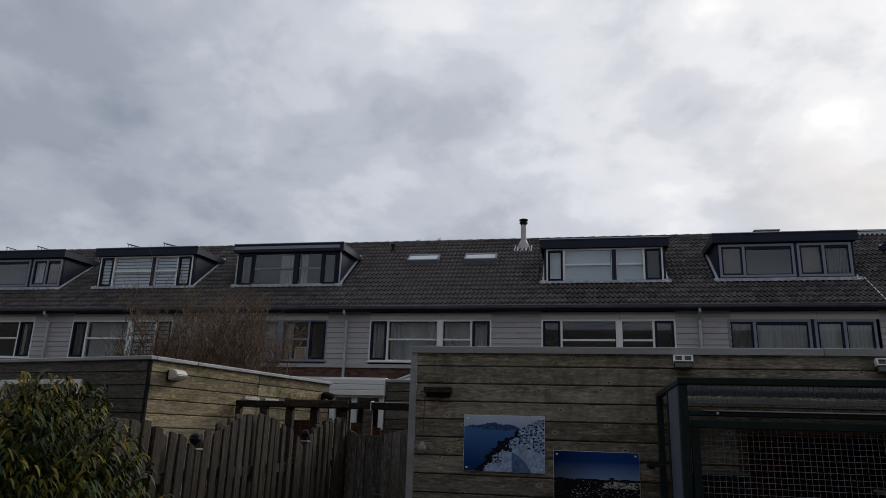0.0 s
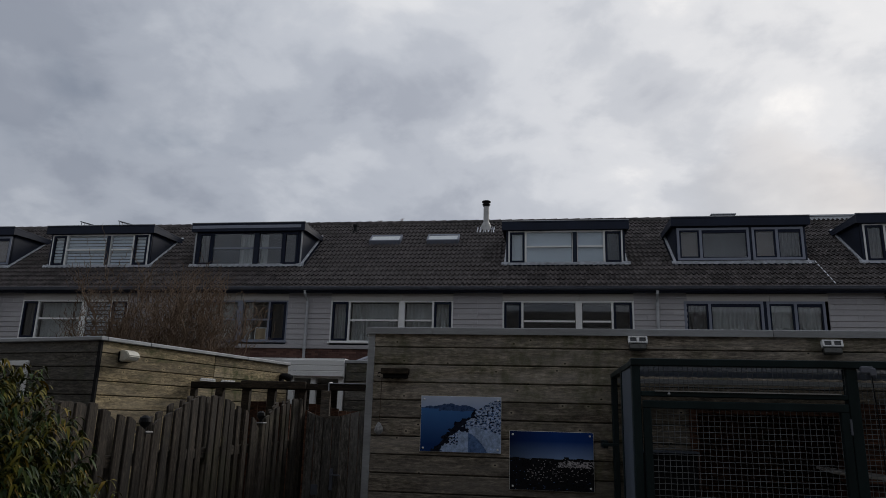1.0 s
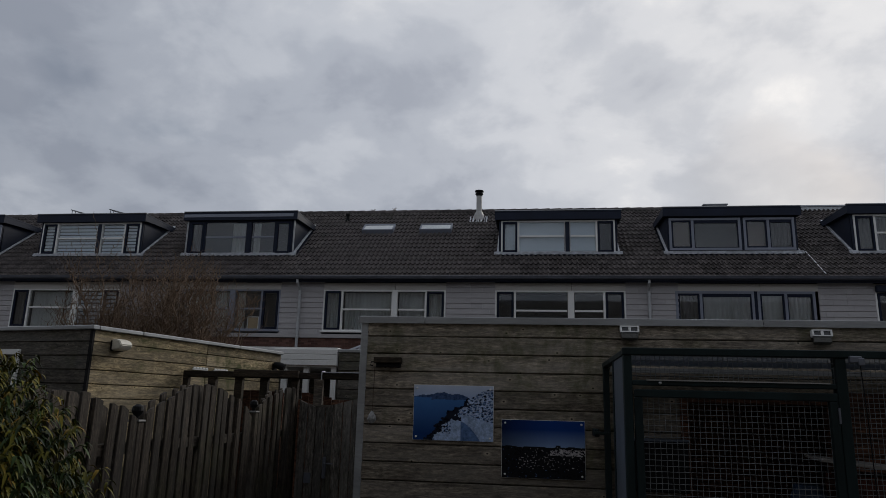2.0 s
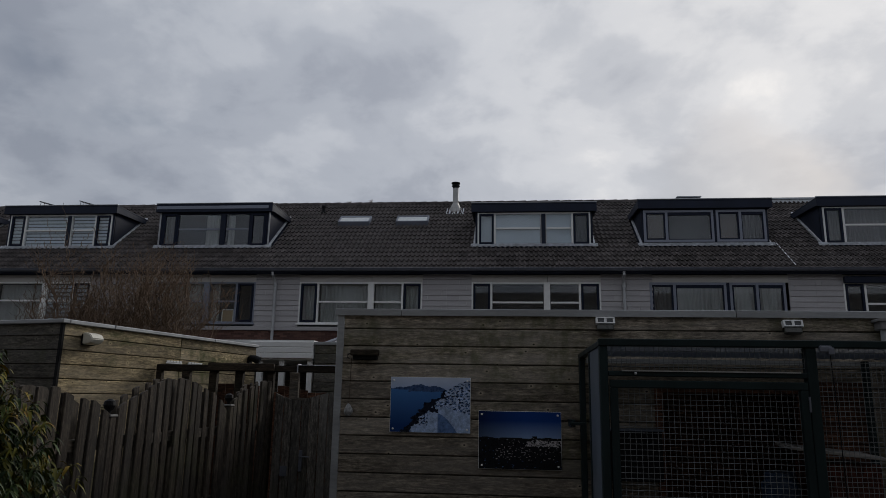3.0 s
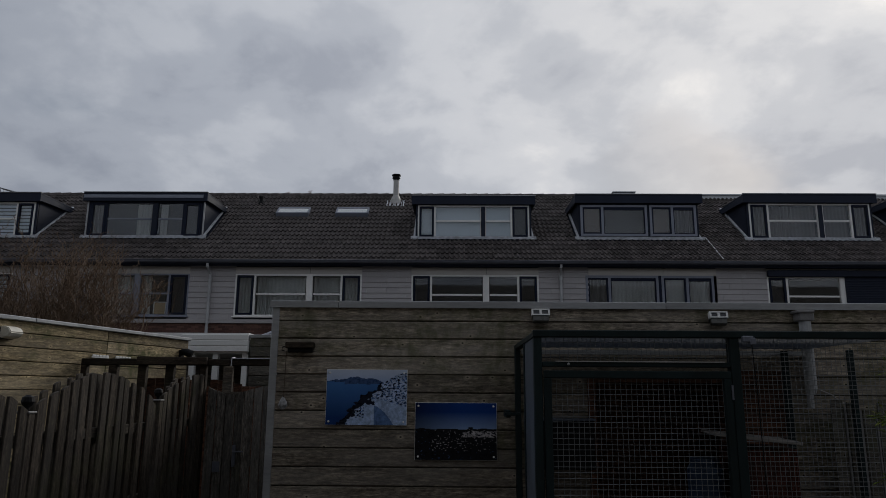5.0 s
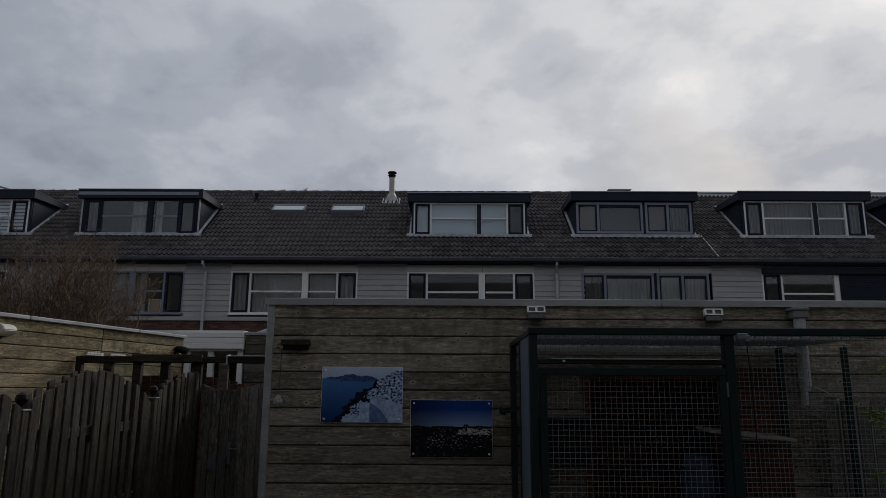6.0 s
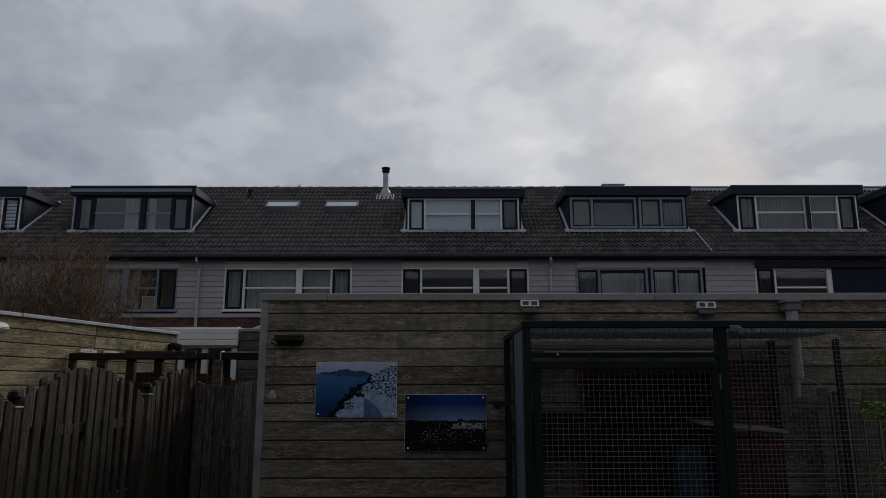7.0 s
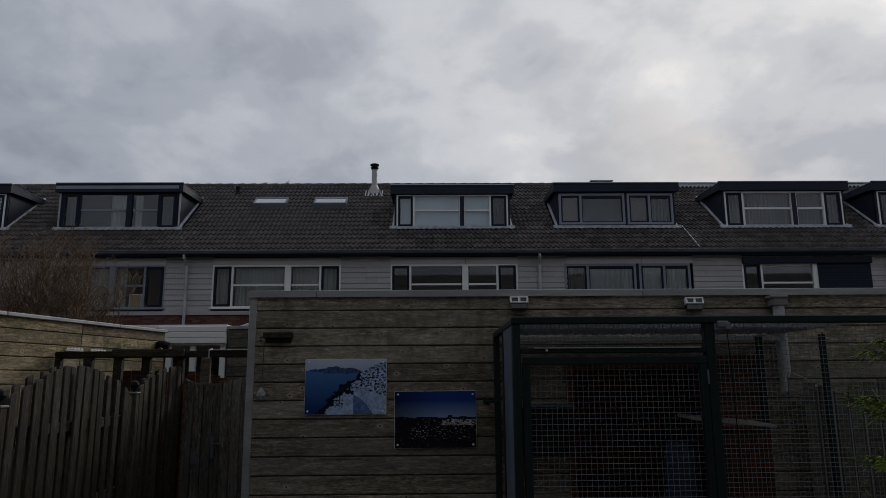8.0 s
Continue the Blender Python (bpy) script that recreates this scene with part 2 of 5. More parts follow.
M["ground"] = plain("paving_and_soil", (0.11, 0.1, 0.09), 0.9, 0, 0.3, 0.8, (1, 1, 1), 14, 0.4, 0.4)
M["greymetal"] = plain("pale_metal_roof_edge", (0.48, 0.5, 0.52), 0.45, 0.2, 0.1, 0.8, (0.3, 1, 1))
M["solar"] = plain("solar_cell_glass", (0.015, 0.02, 0.035), 0.15, 0.0, 0.2, 3.0)
M["bark"] = plain("brown_twig_bark", (0.19, 0.13, 0.085), 0.85, 0, 0.35, 5.0, (1, 1, 1), 30, 0.3, 0.3)
M["cardboard"] = plain("pale_wood_panel", (0.42, 0.3, 0.17), 0.7, 0, 0.1, 4.0)
M["cord"] = plain("brown_cord", (0.07, 0.05, 0.035), 0.9)
M["bag"] = plain("crumpled_grey_bag", (0.27, 0.27, 0.27), 0.5, 0, 0.5, 30.0, (1, 1, 1), 60, 0.8, 0.4)


def brick_material(name):
    n = Nodes(name)
    br = n.t.nodes.new("ShaderNodeTexBrick")
    m = n.t.nodes.new("ShaderNodeMapping")
    m.inputs["Rotation"].default_value = (radians(90), 0, 0)
    n.t.links.new(n.pos, m.inputs[0])
    n.t.links.new(m.outputs[0], br.inputs[0])
    br.inputs["Scale"].default_value = 1.0
    br.inputs["Brick Width"].default_value, br.inputs["Row Height"].default_value = 0.22, 0.065
    br.inputs["Mortar Size"].default_value = 0.007
    br.inputs["Color1"].default_value, br.inputs["Color2"].default_value = (0.095, 0.045, 0.034, 1), (0.16, 0.08, 0.06, 1)
    br.inputs["Mortar"].default_value = (0.1, 0.09, 0.085, 1)
    col = n.mix(0.6, br.outputs[0], n.ramp(n.noise(1.5, vec=n.pos), (0.3, 0.6), (0.7, 1.1)), "MULTIPLY")
    return n.done(col, 0.85, bump=n.mix(1.0, (1, 1, 1), br.outputs["Fac"], "DIFFERENCE"), strength=0.4, dist=0.01)


def tile_material(name):
    n = Nodes(name)
    geo = n.t.nodes.new("ShaderNodeNewGeometry").outputs["Random Per Island"]
    grain = n.noise(9.0, (1, 1, 1), 5.0, 0.6, 0.2, n.pos)
    moss = n.noise(0.9, (1, 1, 1), 5.0, 0.6, 0.3, n.pos)
    col = n.ramp(grain, (0.3, (0.026, 0.023, 0.023)), (0.72, (0.15, 0.13, 0.125)))
    col = n.mix(0.7, col, n.ramp(geo, (0.0, 0.5), (1.0, 1.4)), "MULTIPLY")
    col = n.mix(0.5, col, n.ramp(n.rand, (0.0, 0.7), (1.0, 1.2)), "MULTIPLY")
    col = n.mix(n.ramp(moss, (0.5, 0.0), (0.7, 0.4)), col, (0.07, 0.06, 0.05))
    return n.done(col, n.ramp(grain, (0.3, 0.6), (0.7, 0.85)), bump=grain, strength=0.3, dist=0.006, spec=0.22)


def leaf_material(name, a, b, c, rough=0.55, gloss=0.18):
    n = Nodes(name)
    geo = n.t.nodes.new("ShaderNodeNewGeometry").outputs["Random Per Island"]
    col = n.ramp(geo, (0.0, a), (0.5, b), (0.78, shade(b, 1.6)), (1.0, c))
    col = n.mix(0.5, col, n.ramp(n.noise(25.0), (0.3, 0.7), (0.7, 1.2)), "MULTIPLY")
    m = n.done(col, rough, spec=gloss)
    n.b.inputs["Subsurface Weight"].default_value = 0.0
    return m


def glass_material(name):
    n = Nodes(name)
    m = n.done((0.93, 0.96, 0.97), 0.02)
    n.b.inputs["Transmission Weight"].default_value = 1.0
    n.b.inputs["IOR"].default_value = 1.5
    return m


def brick_face_material(name):
    n = Nodes(name)
    isle = n.t.nodes.new("ShaderNodeNewGeometry").outputs["Random Per Island"]
    col = n.ramp(isle, (0.0, (0.06, 0.026, 0.02)), (0.5, (0.1, 0.047, 0.036)), (1.0, (0.16, 0.082, 0.062)))
    grain = n.noise(24.0, vec=n.pos)
    return n.done(n.mix(0.6, col, n.ramp(grain, (0.3, 0.7), (0.7, 1.2)), "MULTIPLY"), 0.85, bump=grain, strength=0.3, dist=0.004)


M["single_brick"] = brick_face_material("red_brown_single_bricks")
M["brick"] = brick_material("red_brown_brick")
M["tile"] = tile_material("dark_concrete_tiles")
M["laurel"] = leaf_material("evergreen_leaves", (0.006, 0.015, 0.004), (0.021, 0.037, 0.008), (0.07, 0.085, 0.018), 0.5, 0.14)
M["laurel_young"] = leaf_material("yellowing_leaves", (0.04, 0.042, 0.006), (0.085, 0.078, 0.009), (0.2, 0.11, 0.014), 0.5, 0.12)
M["conifer"] = leaf_material("conifer_sprays", (0.035, 0.075, 0.012), (0.12, 0.165, 0.026), (0.28, 0.28, 0.06), 0.85, 0.04)
M["glass"] = glass_material("window_glass")



# ---- building helpers ----
def thing(name, at=(0, 0, 0), label="", category="", group="", kind="", turn=0.0):
    ob = new(name)
    ob.empty_display_size = 0.2
    ob.matrix_basis = pose(*at, 0, 0, turn)
    return tagged(ob, label, category, group, kind)


def part(name, bm, material, parent=None, label=""):
    """One mesh object out of a bmesh, under a thing or under a part; the bmesh is in the top thing's space."""
    me = bpy.data.meshes.new(name)
    bmesh.ops.recalc_face_normals(bm, faces=bm.faces)
    bm.to_mesh(me)
    bm.free()
    mats = material if isinstance(material, (list, tuple)) else [material]
    for m in mats:
        me.materials.append(M[m] if isinstance(m, str) else m)
    ob = new(name, me)
    if parent is not None:
        ob.parent = parent
    return tagged(ob, label)


def piece(name, mesh, m, parent):
    ob = new(name, mesh)
    ob.parent = parent
    ob.matrix_basis = m
    return ob


def box(bm, x0, x1, y0, y1, z0, z1, bevel=0.0, m=None):
    made = bmesh.ops.create_cube(bm, size=1.0)["verts"]
    for v in made:
        v.co = Vector(((x0 + x1) / 2 + v.co.x * (x1 - x0), (y0 + y1) / 2 + v.co.y * (y1 - y0), (z0 + z1) / 2 + v.co.z * (z1 - z0)))
    if bevel:
        edges = {e for v in made for e in v.link_edges}
        out = bmesh.ops.bevel(bm, geom=list(edges), offset=bevel, segments=1, affect="EDGES")
        made = list({v for f in out["faces"] for v in f.verts} | {v for v in made if v.is_valid})
    if m is not None:
        bmesh.ops.transform(bm, matrix=m, verts=made)
    return made


def one_box(*a, **k):
    bm = bmesh.new()
    box(bm, *a, **k)
    return bm


def tube(bm, points, radius, sides=8, cap=True):
    """A round tube along points; radius: one number or one for each point."""
    rings = []
    pts = [Vector(p) for p in points]
    for i, p in enumerate(pts):
        d = (pts[min(i + 1, len(pts) - 1)] - pts[max(i - 1, 0)]).normalized()
        ref = Vector((0, 0, 1)) if abs(d.z) < 0.9 else Vector((1, 0, 0))
        u = d.cross(ref).normalized()
        w = d.cross(u)
        r = radius[i] if isinstance(radius, (list, tuple)) else radius
        rings.append([bm.verts.new(p + r * (math.cos(a) * u + math.sin(a) * w)) for a in (2 * math.pi * k / sides for k in range(sides))])
    for a, b in zip(rings, rings[1:]):
        for k in range(sides):
            bm.faces.new((a[k], a[(k + 1) % sides], b[(k + 1) % sides], b[k]))
    if cap:
        bm.faces.new(rings[0])
        bm.faces.new(rings[-1])


def prism(bm, outline, y0, y1):
    """Extrudes an outline of (x, z) from y0 to y1."""
    a = [bm.verts.new((x, y0, z)) for x, z in outline]
    b = [bm.verts.new((x, y1, z)) for x, z in outline]
    bm.faces.new(a)
    bm.faces.new(list(reversed(b)))
    for i in range(len(outline)):
        j = (i + 1) % len(outline)
        bm.faces.new((a[i], a[j], b[j], b[i]))


def lathe(bm, profile, sides=16, centre=(0, 0, 0)):
    rings = []
    for r, z in profile:
        rings.append([bm.verts.new((centre[0] + r * math.cos(2 * math.pi * k / sides), centre[1] + r * math.sin(2 * math.pi * k / sides), centre[2] + z)) for k in range(sides)])
    for a, b in zip(rings, rings[1:]):
        for k in range(sides):
            bm.faces.new((a[k], a[(k + 1) % sides], b[(k + 1) % sides], b[k]))
    bm.faces.new(rings[0])
    bm.faces.new(rings[-1])


def board_mesh(name, length, height, thick, material, lap=0.006):
    """A rebated cladding board along x: a bevelled face with a shadow groove under it."""
    bm = bmesh.new()
    prof = [(0.0, lap), (-thick * 0.45, lap), (-thick, lap + 0.006), (-thick, height - 0.004), (-thick * 0.75, height), (0.0, height)]
    n = max(2, int(length / 0.45))
    rings = [[bm.verts.new((length * i / n, y + 0.0012 * math.sin(i * 1.7), z)) for y, z in prof] for i in range(n + 1)]
    k = len(prof)
    for a, b in zip(rings, rings[1:]):
        for i in range(k):
            bm.faces.new((a[i], b[i], b[(i + 1) % k], a[(i + 1) % k]))
    bm.faces.new(rings[0])
    bm.faces.new(list(reversed(rings[-1])))
    bmesh.ops.recalc_face_normals(bm, faces=bm.faces)
    me = bpy.data.meshes.new(name)
    bm.to_mesh(me)
    bm.free()
    me.materials.append(M[material])
    return me


def wavy(x0, x1, y, z0, z1, depth=0.038, step=0.12, seed=1):
    """A hanging curtain with folds."""
    rnd = random.Random(seed)
    bm = bmesh.new()
    n = max(6, int((x1 - x0) / (step / 5)))
    ph = rnd.random() * 6
    cols = []
    for i in range(n + 1):
        x = x0 + (x1 - x0) * i / n
        d = depth * math.sin(ph + (x - x0) / step * 2 * math.pi) * (0.6 + 0.5 * math.sin(3.1 * x + ph))
        cols.append((bm.verts.new((x, y + d, z0)), bm.verts.new((x, y + 0.6 * d, z1))))
    for a, b in zip(cols, cols[1:]):
        bm.faces.new((a[0], b[0], b[1], a[1]))
    bmesh.ops.solidify(bm, geom=bm.faces[:], thickness=0.004)
    return bm


# ---- setting ----
ground_me = one_box(-400, 400, -200, 700, -0.3, 0.0)
ground = tagged(part("ground", ground_me, "ground"), "dark paved garden and alley ground", "ground", kind="structure")
tagged(part("wall_behind", one_box(-5, 90, -7.3, -7.0, 0, 9.2), "rear_wall"), "plain grey house wall closing the garden", "wall", kind="structure")
# taller out-of-view section added to hold sky light off the left side
tagged(part("wall_behind_gable", one_box(-90, -5.002, -7.3, -7.0, 0, 12.5), "rear_wall"), "taller unseen grey wall added to shade the left side", "wall", kind="structure")

# ---- the terrace of houses ----
YF, YD = 21.04, 22.05          # facade, dormer fronts
EAVE_Y, EAVE_Z, SLOPE = 20.72, 5.54, 0.76
RIDGE_Y = 25.2
PITCH, FIRST = 5.45, -1.49     # house width, left window edge of the house opposite
WIN = 3.92
Z_SILL, Z_BOT, Z_TRANS, Z_TOP, Z_PANEL = 3.80, 3.92, 4.61, 5.23, 5.455
SIN, COS = math.sin(math.atan(SLOPE)), math.cos(math.atan(SLOPE))


def roof_z(y):
    return EAVE_Z + SLOPE * (y - EAVE_Y)


ON_ROOF = Matrix(((1, 0, 0, 0), (0, COS, -SIN, EAVE_Y), (0, SIN, COS, EAVE_Z), (0, 0, 0, 1)))   # u along the slope, z off it
ROWS, COLS = 17, 18
TILE_L, TILE_W = (RIDGE_Y - EAVE_Y) / COS / ROWS, PITCH / COLS


def tile_shape():
    """A double-wave concrete tile: two rolls across, a thick nose that casts a shadow on the row below."""
    wave = [(0.0, 0.022), (0.07, 0.002), (0.19, 0.0), (0.27, 0.013), (0.34, 0.05), (0.42, 0.056), (0.5, 0.02)]
    us = [u for u, _ in wave] + [u + 0.5 for u, _ in wave[1:]]
    hs = [h for _, h in wave] + [h for _, h in wave[1:]]
    n = len(us)
    v = [(u * TILE_W * 1.02, -0.05, h + 0.048) for u, h in zip(us, hs)]
    v += [(u * TILE_W * 1.02, TILE_L, h + 0.002) for u, h in zip(us, hs)]
    v += [(u * TILE_W * 1.02, -0.03, h * 0.5 + 0.004) for u, h in zip(us, hs)]
    f = [(i, i + 1, i + n + 1, i + n) for i in range(n - 1)] + [(i + 2 * n, i + 2 * n + 1, i + 1, i) for i in range(n - 1)]
    return v, f


TILE_V, TILE_F = tile_shape()
tile_me = bpy.data.meshes.new("tile")
tile_me.from_pydata(TILE_V, [], TILE_F)
tile_me.materials.append(M["tile"])
single_tiles = []


def roof(house, x0, x1, holes, single):
    """The sloping roof of one house: boarding in strips round the dormer, tiles, ridge and gutter."""
    slab = bmesh.new()
    length = (RIDGE_Y - EAVE_Y) / COS

    def strip(a, b, u0, u1):
        if b - a > 0.02 and u1 - u0 > 0.02:
            box(slab, a, b, u0, u1, -0.12, -0.004, m=ON_ROOF)
    if holes:
        a, b, y0, y1 = holes[0]
        u0, u1 = (y0 - EAVE_Y) / COS, min(length, (y1 - EAVE_Y) / COS)
        strip(x0, a, 0, length)
        strip(b, x1, 0, length)
        strip(a, b, 0, u0)
        strip(a, b, u1, length)
    else:
        strip(x0, x1, 0, length)
    # the rear slope
    box(slab, x0, x1, 0, length, -0.12, -0.004, m=Matrix.Translation((0, 2 * RIDGE_Y, 0)) @ Matrix.Diagonal((1, -1, 1, 1)) @ ON_ROOF)
    body = part("roof", slab, "slate", house)
    vs, fs = [], []
    for r in range(ROWS):
        for c in range(COLS):
            x, u = x0 + c * TILE_W, r * TILE_L
            y = EAVE_Y + (u + TILE_L / 2) * COS
            if any(a < x + TILE_W / 2 < b and y0 - 0.08 < y < y1 - 0.05 for a, b, y0, y1 in holes):
                continue
            lift = 0.002 * math.sin(c * 7.3 + r * 3.1)
            m = ON_ROOF @ Matrix.Translation((x, u, lift)) @ Matrix.Rotation(radians(0.5 * math.sin(c * 3.7 + r * 5.9)), 4, "Z")
            if single and r < 15:
                single_tiles.append((m, body))
                continue
            k = len(vs)
            vs += [m @ Vector(p) for p in TILE_V]
            fs += [tuple(i + k for i in f) for f in TILE_F]
    me = bpy.data.meshes.new("roof_tiles")
    me.from_pydata(vs, [], fs)
    me.materials.append(M["tile"])
    tiles = new("roof_tiles", me)
    tiles.parent = house
    tagged(tiles, "dark weathered concrete roof tiles in rows", kind="stuff")
    ridge = bmesh.new()
    n = 13
    for i in range(n):
        a, b = x0 + (x1 - x0) * i / n, x0 + (x1 - x0) * (i + 1) / n
        prof = [(-0.13, -0.06), (-0.09, 0.035), (0.0, 0.075), (0.09, 0.035), (0.13, -0.06)]
        rings = [[ridge.verts.new((x, RIDGE_Y + y * k, roof_z(RIDGE_Y) + 0.03 + z * k + e)) for y, z in prof] for x, k, e in ((a, 1.0, 0.0), (b + 0.02, 1.12, 0.012))]
        for j in range(4):
            ridge.faces.new((rings[0][j], rings[0][j + 1], rings[1][j + 1], rings[1][j]))
        ridge.faces.new(rings[0])
        ridge.faces.new(rings[1])
    part("ridge_tiles", ridge, "tile", house)
    g = bmesh.new()
    prof = [(-0.02, -0.085), (-0.09, -0.085), (-0.13, -0.06), (-0.15, -0.02), (-0.165, 0.0), (-0.15, 0.008), (-0.13, -0.03), (-0.02, -0.05)]
    rings = [[g.verts.new((x, EAVE_Y + 0.03 + y, EAVE_Z + 0.07 + z)) for y, z in prof] for x in (x0, x1)]
    for j in range(len(prof)):
        k = (j + 1) % len(prof)
        g.faces.new((rings[0][j], rings[0][k], rings[1][k], rings[1][j]))
    g.faces.new(rings[0])
    g.faces.new(rings[1])
    part("gutter", g, "gutter", house)


def pane(parent, x0, x1, y, z0, z1):
    ob = part("pane", one_box(x0, x1, y - 0.006, y + 0.006, z0, z1), "glass", parent)
    ob.visible_shadow = False
    return ob


def frame_of(x0, x1, y0, y1, z0, z1, w, bevel=0.004):
    bm = bmesh.new()
    box(bm, x0, x1, y0, y1, z1 - w, z1, bevel)
    box(bm, x0, x1, y0, y1, z0, z0 + w, bevel)
    box(bm, x0, x0 + w, y0, y1, z0 + w, z1 - w, bevel)
    box(bm, x1 - w, x1, y0, y1, z0 + w, z1 - w, bevel)
    return bm


def lights():
    """Where the lights of a window begin and end as shares of its width, and what each is."""
    return [(0.01, 0.15, "sash"), (0.16, 0.562, "split"), (0.612, 0.835, "split"), (0.845, 0.99, "sash")]


def paired_window(house, y, z0, z1, units, colour, seed, post=None):
    """Two casement units side by side: each a frame > two leaves with a pane and what hangs behind it; units: (x0, split, x1, cover, cover)."""
    for n, (a, m, b, left, right) in enumerate(units):
        wd = part("window", frame_of(a, b, y - 0.06, y + 0.05, z0, z1, 0.075), colour, house)
        part("mullion", one_box(m - 0.04, m + 0.04, y - 0.058, y + 0.05, z0 + 0.075, z1 - 0.075, bevel=0.004), colour, wd)
        for p, q, cover, leaf in ((a + 0.075, m - 0.04, left, 0.05), (m + 0.04, b - 0.075, right, 0.03)):
            lo, hi = z0 + 0.075, z1 - 0.075
            part("sash", frame_of(p, q, y - 0.045, y + 0.03, lo, hi, leaf), "dark", wd)
            pane(wd, p + leaf - 0.005, q - leaf + 0.005, y - 0.01, lo + leaf - 0.005, hi - leaf + 0.005)
            if leaf < 0.04:
                part("vent_strip", one_box(p + 0.01, q - 0.01, y - 0.05, y + 0.03, hi - 0.09, hi - 0.005, bevel=0.004), "dark", wd)
            if cover in ("curtain", "grey"):
                part("curtain", wavy(p, q, y + 0.11, lo - 0.03, hi - 0.02, seed=seed + n * 3 + (leaf < 0.04)), "curtain" if cover == "curtain" else "curtain_grey", wd)
            elif cover:
                part("blind", one_box(p - 0.01, q + 0.01, y + 0.07, y + 0.076, lo - 0.02, hi), cover, wd)
    if post:
        part("window_post", one_box(units[0][2], units[1][0], y - 0.05, y + 0.05, z0, z1), post, house)


def window(house, x0, x1, y, z0, z1, trans, colour="white", sash="dark", cover=None, seed=0, mullion=None):
    """A wide window: frame > sashes, panes, transoms; curtains or blinds hang behind it."""
    fr = frame_of(x0, x1, y - 0.05, y + 0.05, z0, z1, 0.05)
    w = x1 - x0
    ls = lights()
    mull = (x0 + w * ls[1][1], x0 + w * ls[2][0])
    for a, b in ((ls[0][1], ls[1][0]), (ls[2][1], ls[3][0])):
        box(fr, x0 + w * a - 0.012, x0 + w * b + 0.012, y - 0.045, y + 0.045, z0 + 0.05, z1 - 0.05)
    wd = part("window", fr, colour, house)
    part("mullion", one_box(mull[0] + 0.02, mull[1] - 0.02, y - 0.06, y + 0.05, z0 + 0.05, z1 - 0.05), mullion or colour, wd)
    for q in (mull[0] + 0.002, mull[1] - 0.02):
        part("jamb", one_box(q, q + 0.018, y - 0.052, y + 0.05, z0 + 0.05, z1 - 0.05), colour, wd)
    for i, (a, b, k) in enumerate(ls):
        a, b = x0 + w * a + 0.02, x0 + w * b - 0.02
        lo, hi = z0 + 0.05, z1 - 0.05
        if k == "sash":
            part("sash", frame_of(a, b, y - 0.062, y + 0.03, lo - 0.01, hi + 0.01, 0.065), sash, wd)
            pane(wd, a + 0.06, b - 0.06, y - 0.01, lo + 0.05, hi - 0.05)
        else:
            part("transom", one_box(a, b, y - 0.04, y + 0.04, trans - 0.028, trans + 0.028, bevel=0.004), "greyframe" if colour == "dark" else colour, wd)
            pane(wd, a, b, y - 0.01, lo, trans - 0.028)
            pane(wd, a, b, y - 0.01, trans + 0.028, hi)
        if cover:
            c = cover[i] if isinstance(cover, (list, tuple)) else cover
            if c == "curtain":
                part("curtain", wavy(a, b, y + 0.16, lo - 0.03, hi - 0.02, seed=seed + i), "curtain", wd)
            elif c == "grey":
                part("curtain", wavy(a, b, y + 0.16, lo - 0.03, hi, seed=seed + i), "curtain_grey", wd)
            elif c == "half":
                part("curtain", wavy(a + (b - a) * 0.62, b, y + 0.16, lo - 0.03, hi, seed=seed + i), "curtain", wd)
            elif c == "edge":
                part("curtain", wavy(a, a + (b - a) * 0.3, y + 0.16, lo - 0.03, hi, seed=seed + i), "curtain", wd)
            elif c in ("blind", "blind_brown"):
                part("blind", one_box(a - 0.01, b + 0.01, y + 0.07, y + 0.076, lo - 0.02, hi), c, wd)
            elif c == "stripes":
                n = 9
                for j in range(n):
                    h = (hi - lo) / n
                    part("blind_slat", one_box(a - 0.01, b + 0.01, y + 0.07, y + 0.075, lo + j * h, lo + (j + 0.7) * h), "blind", wd)
    return wd


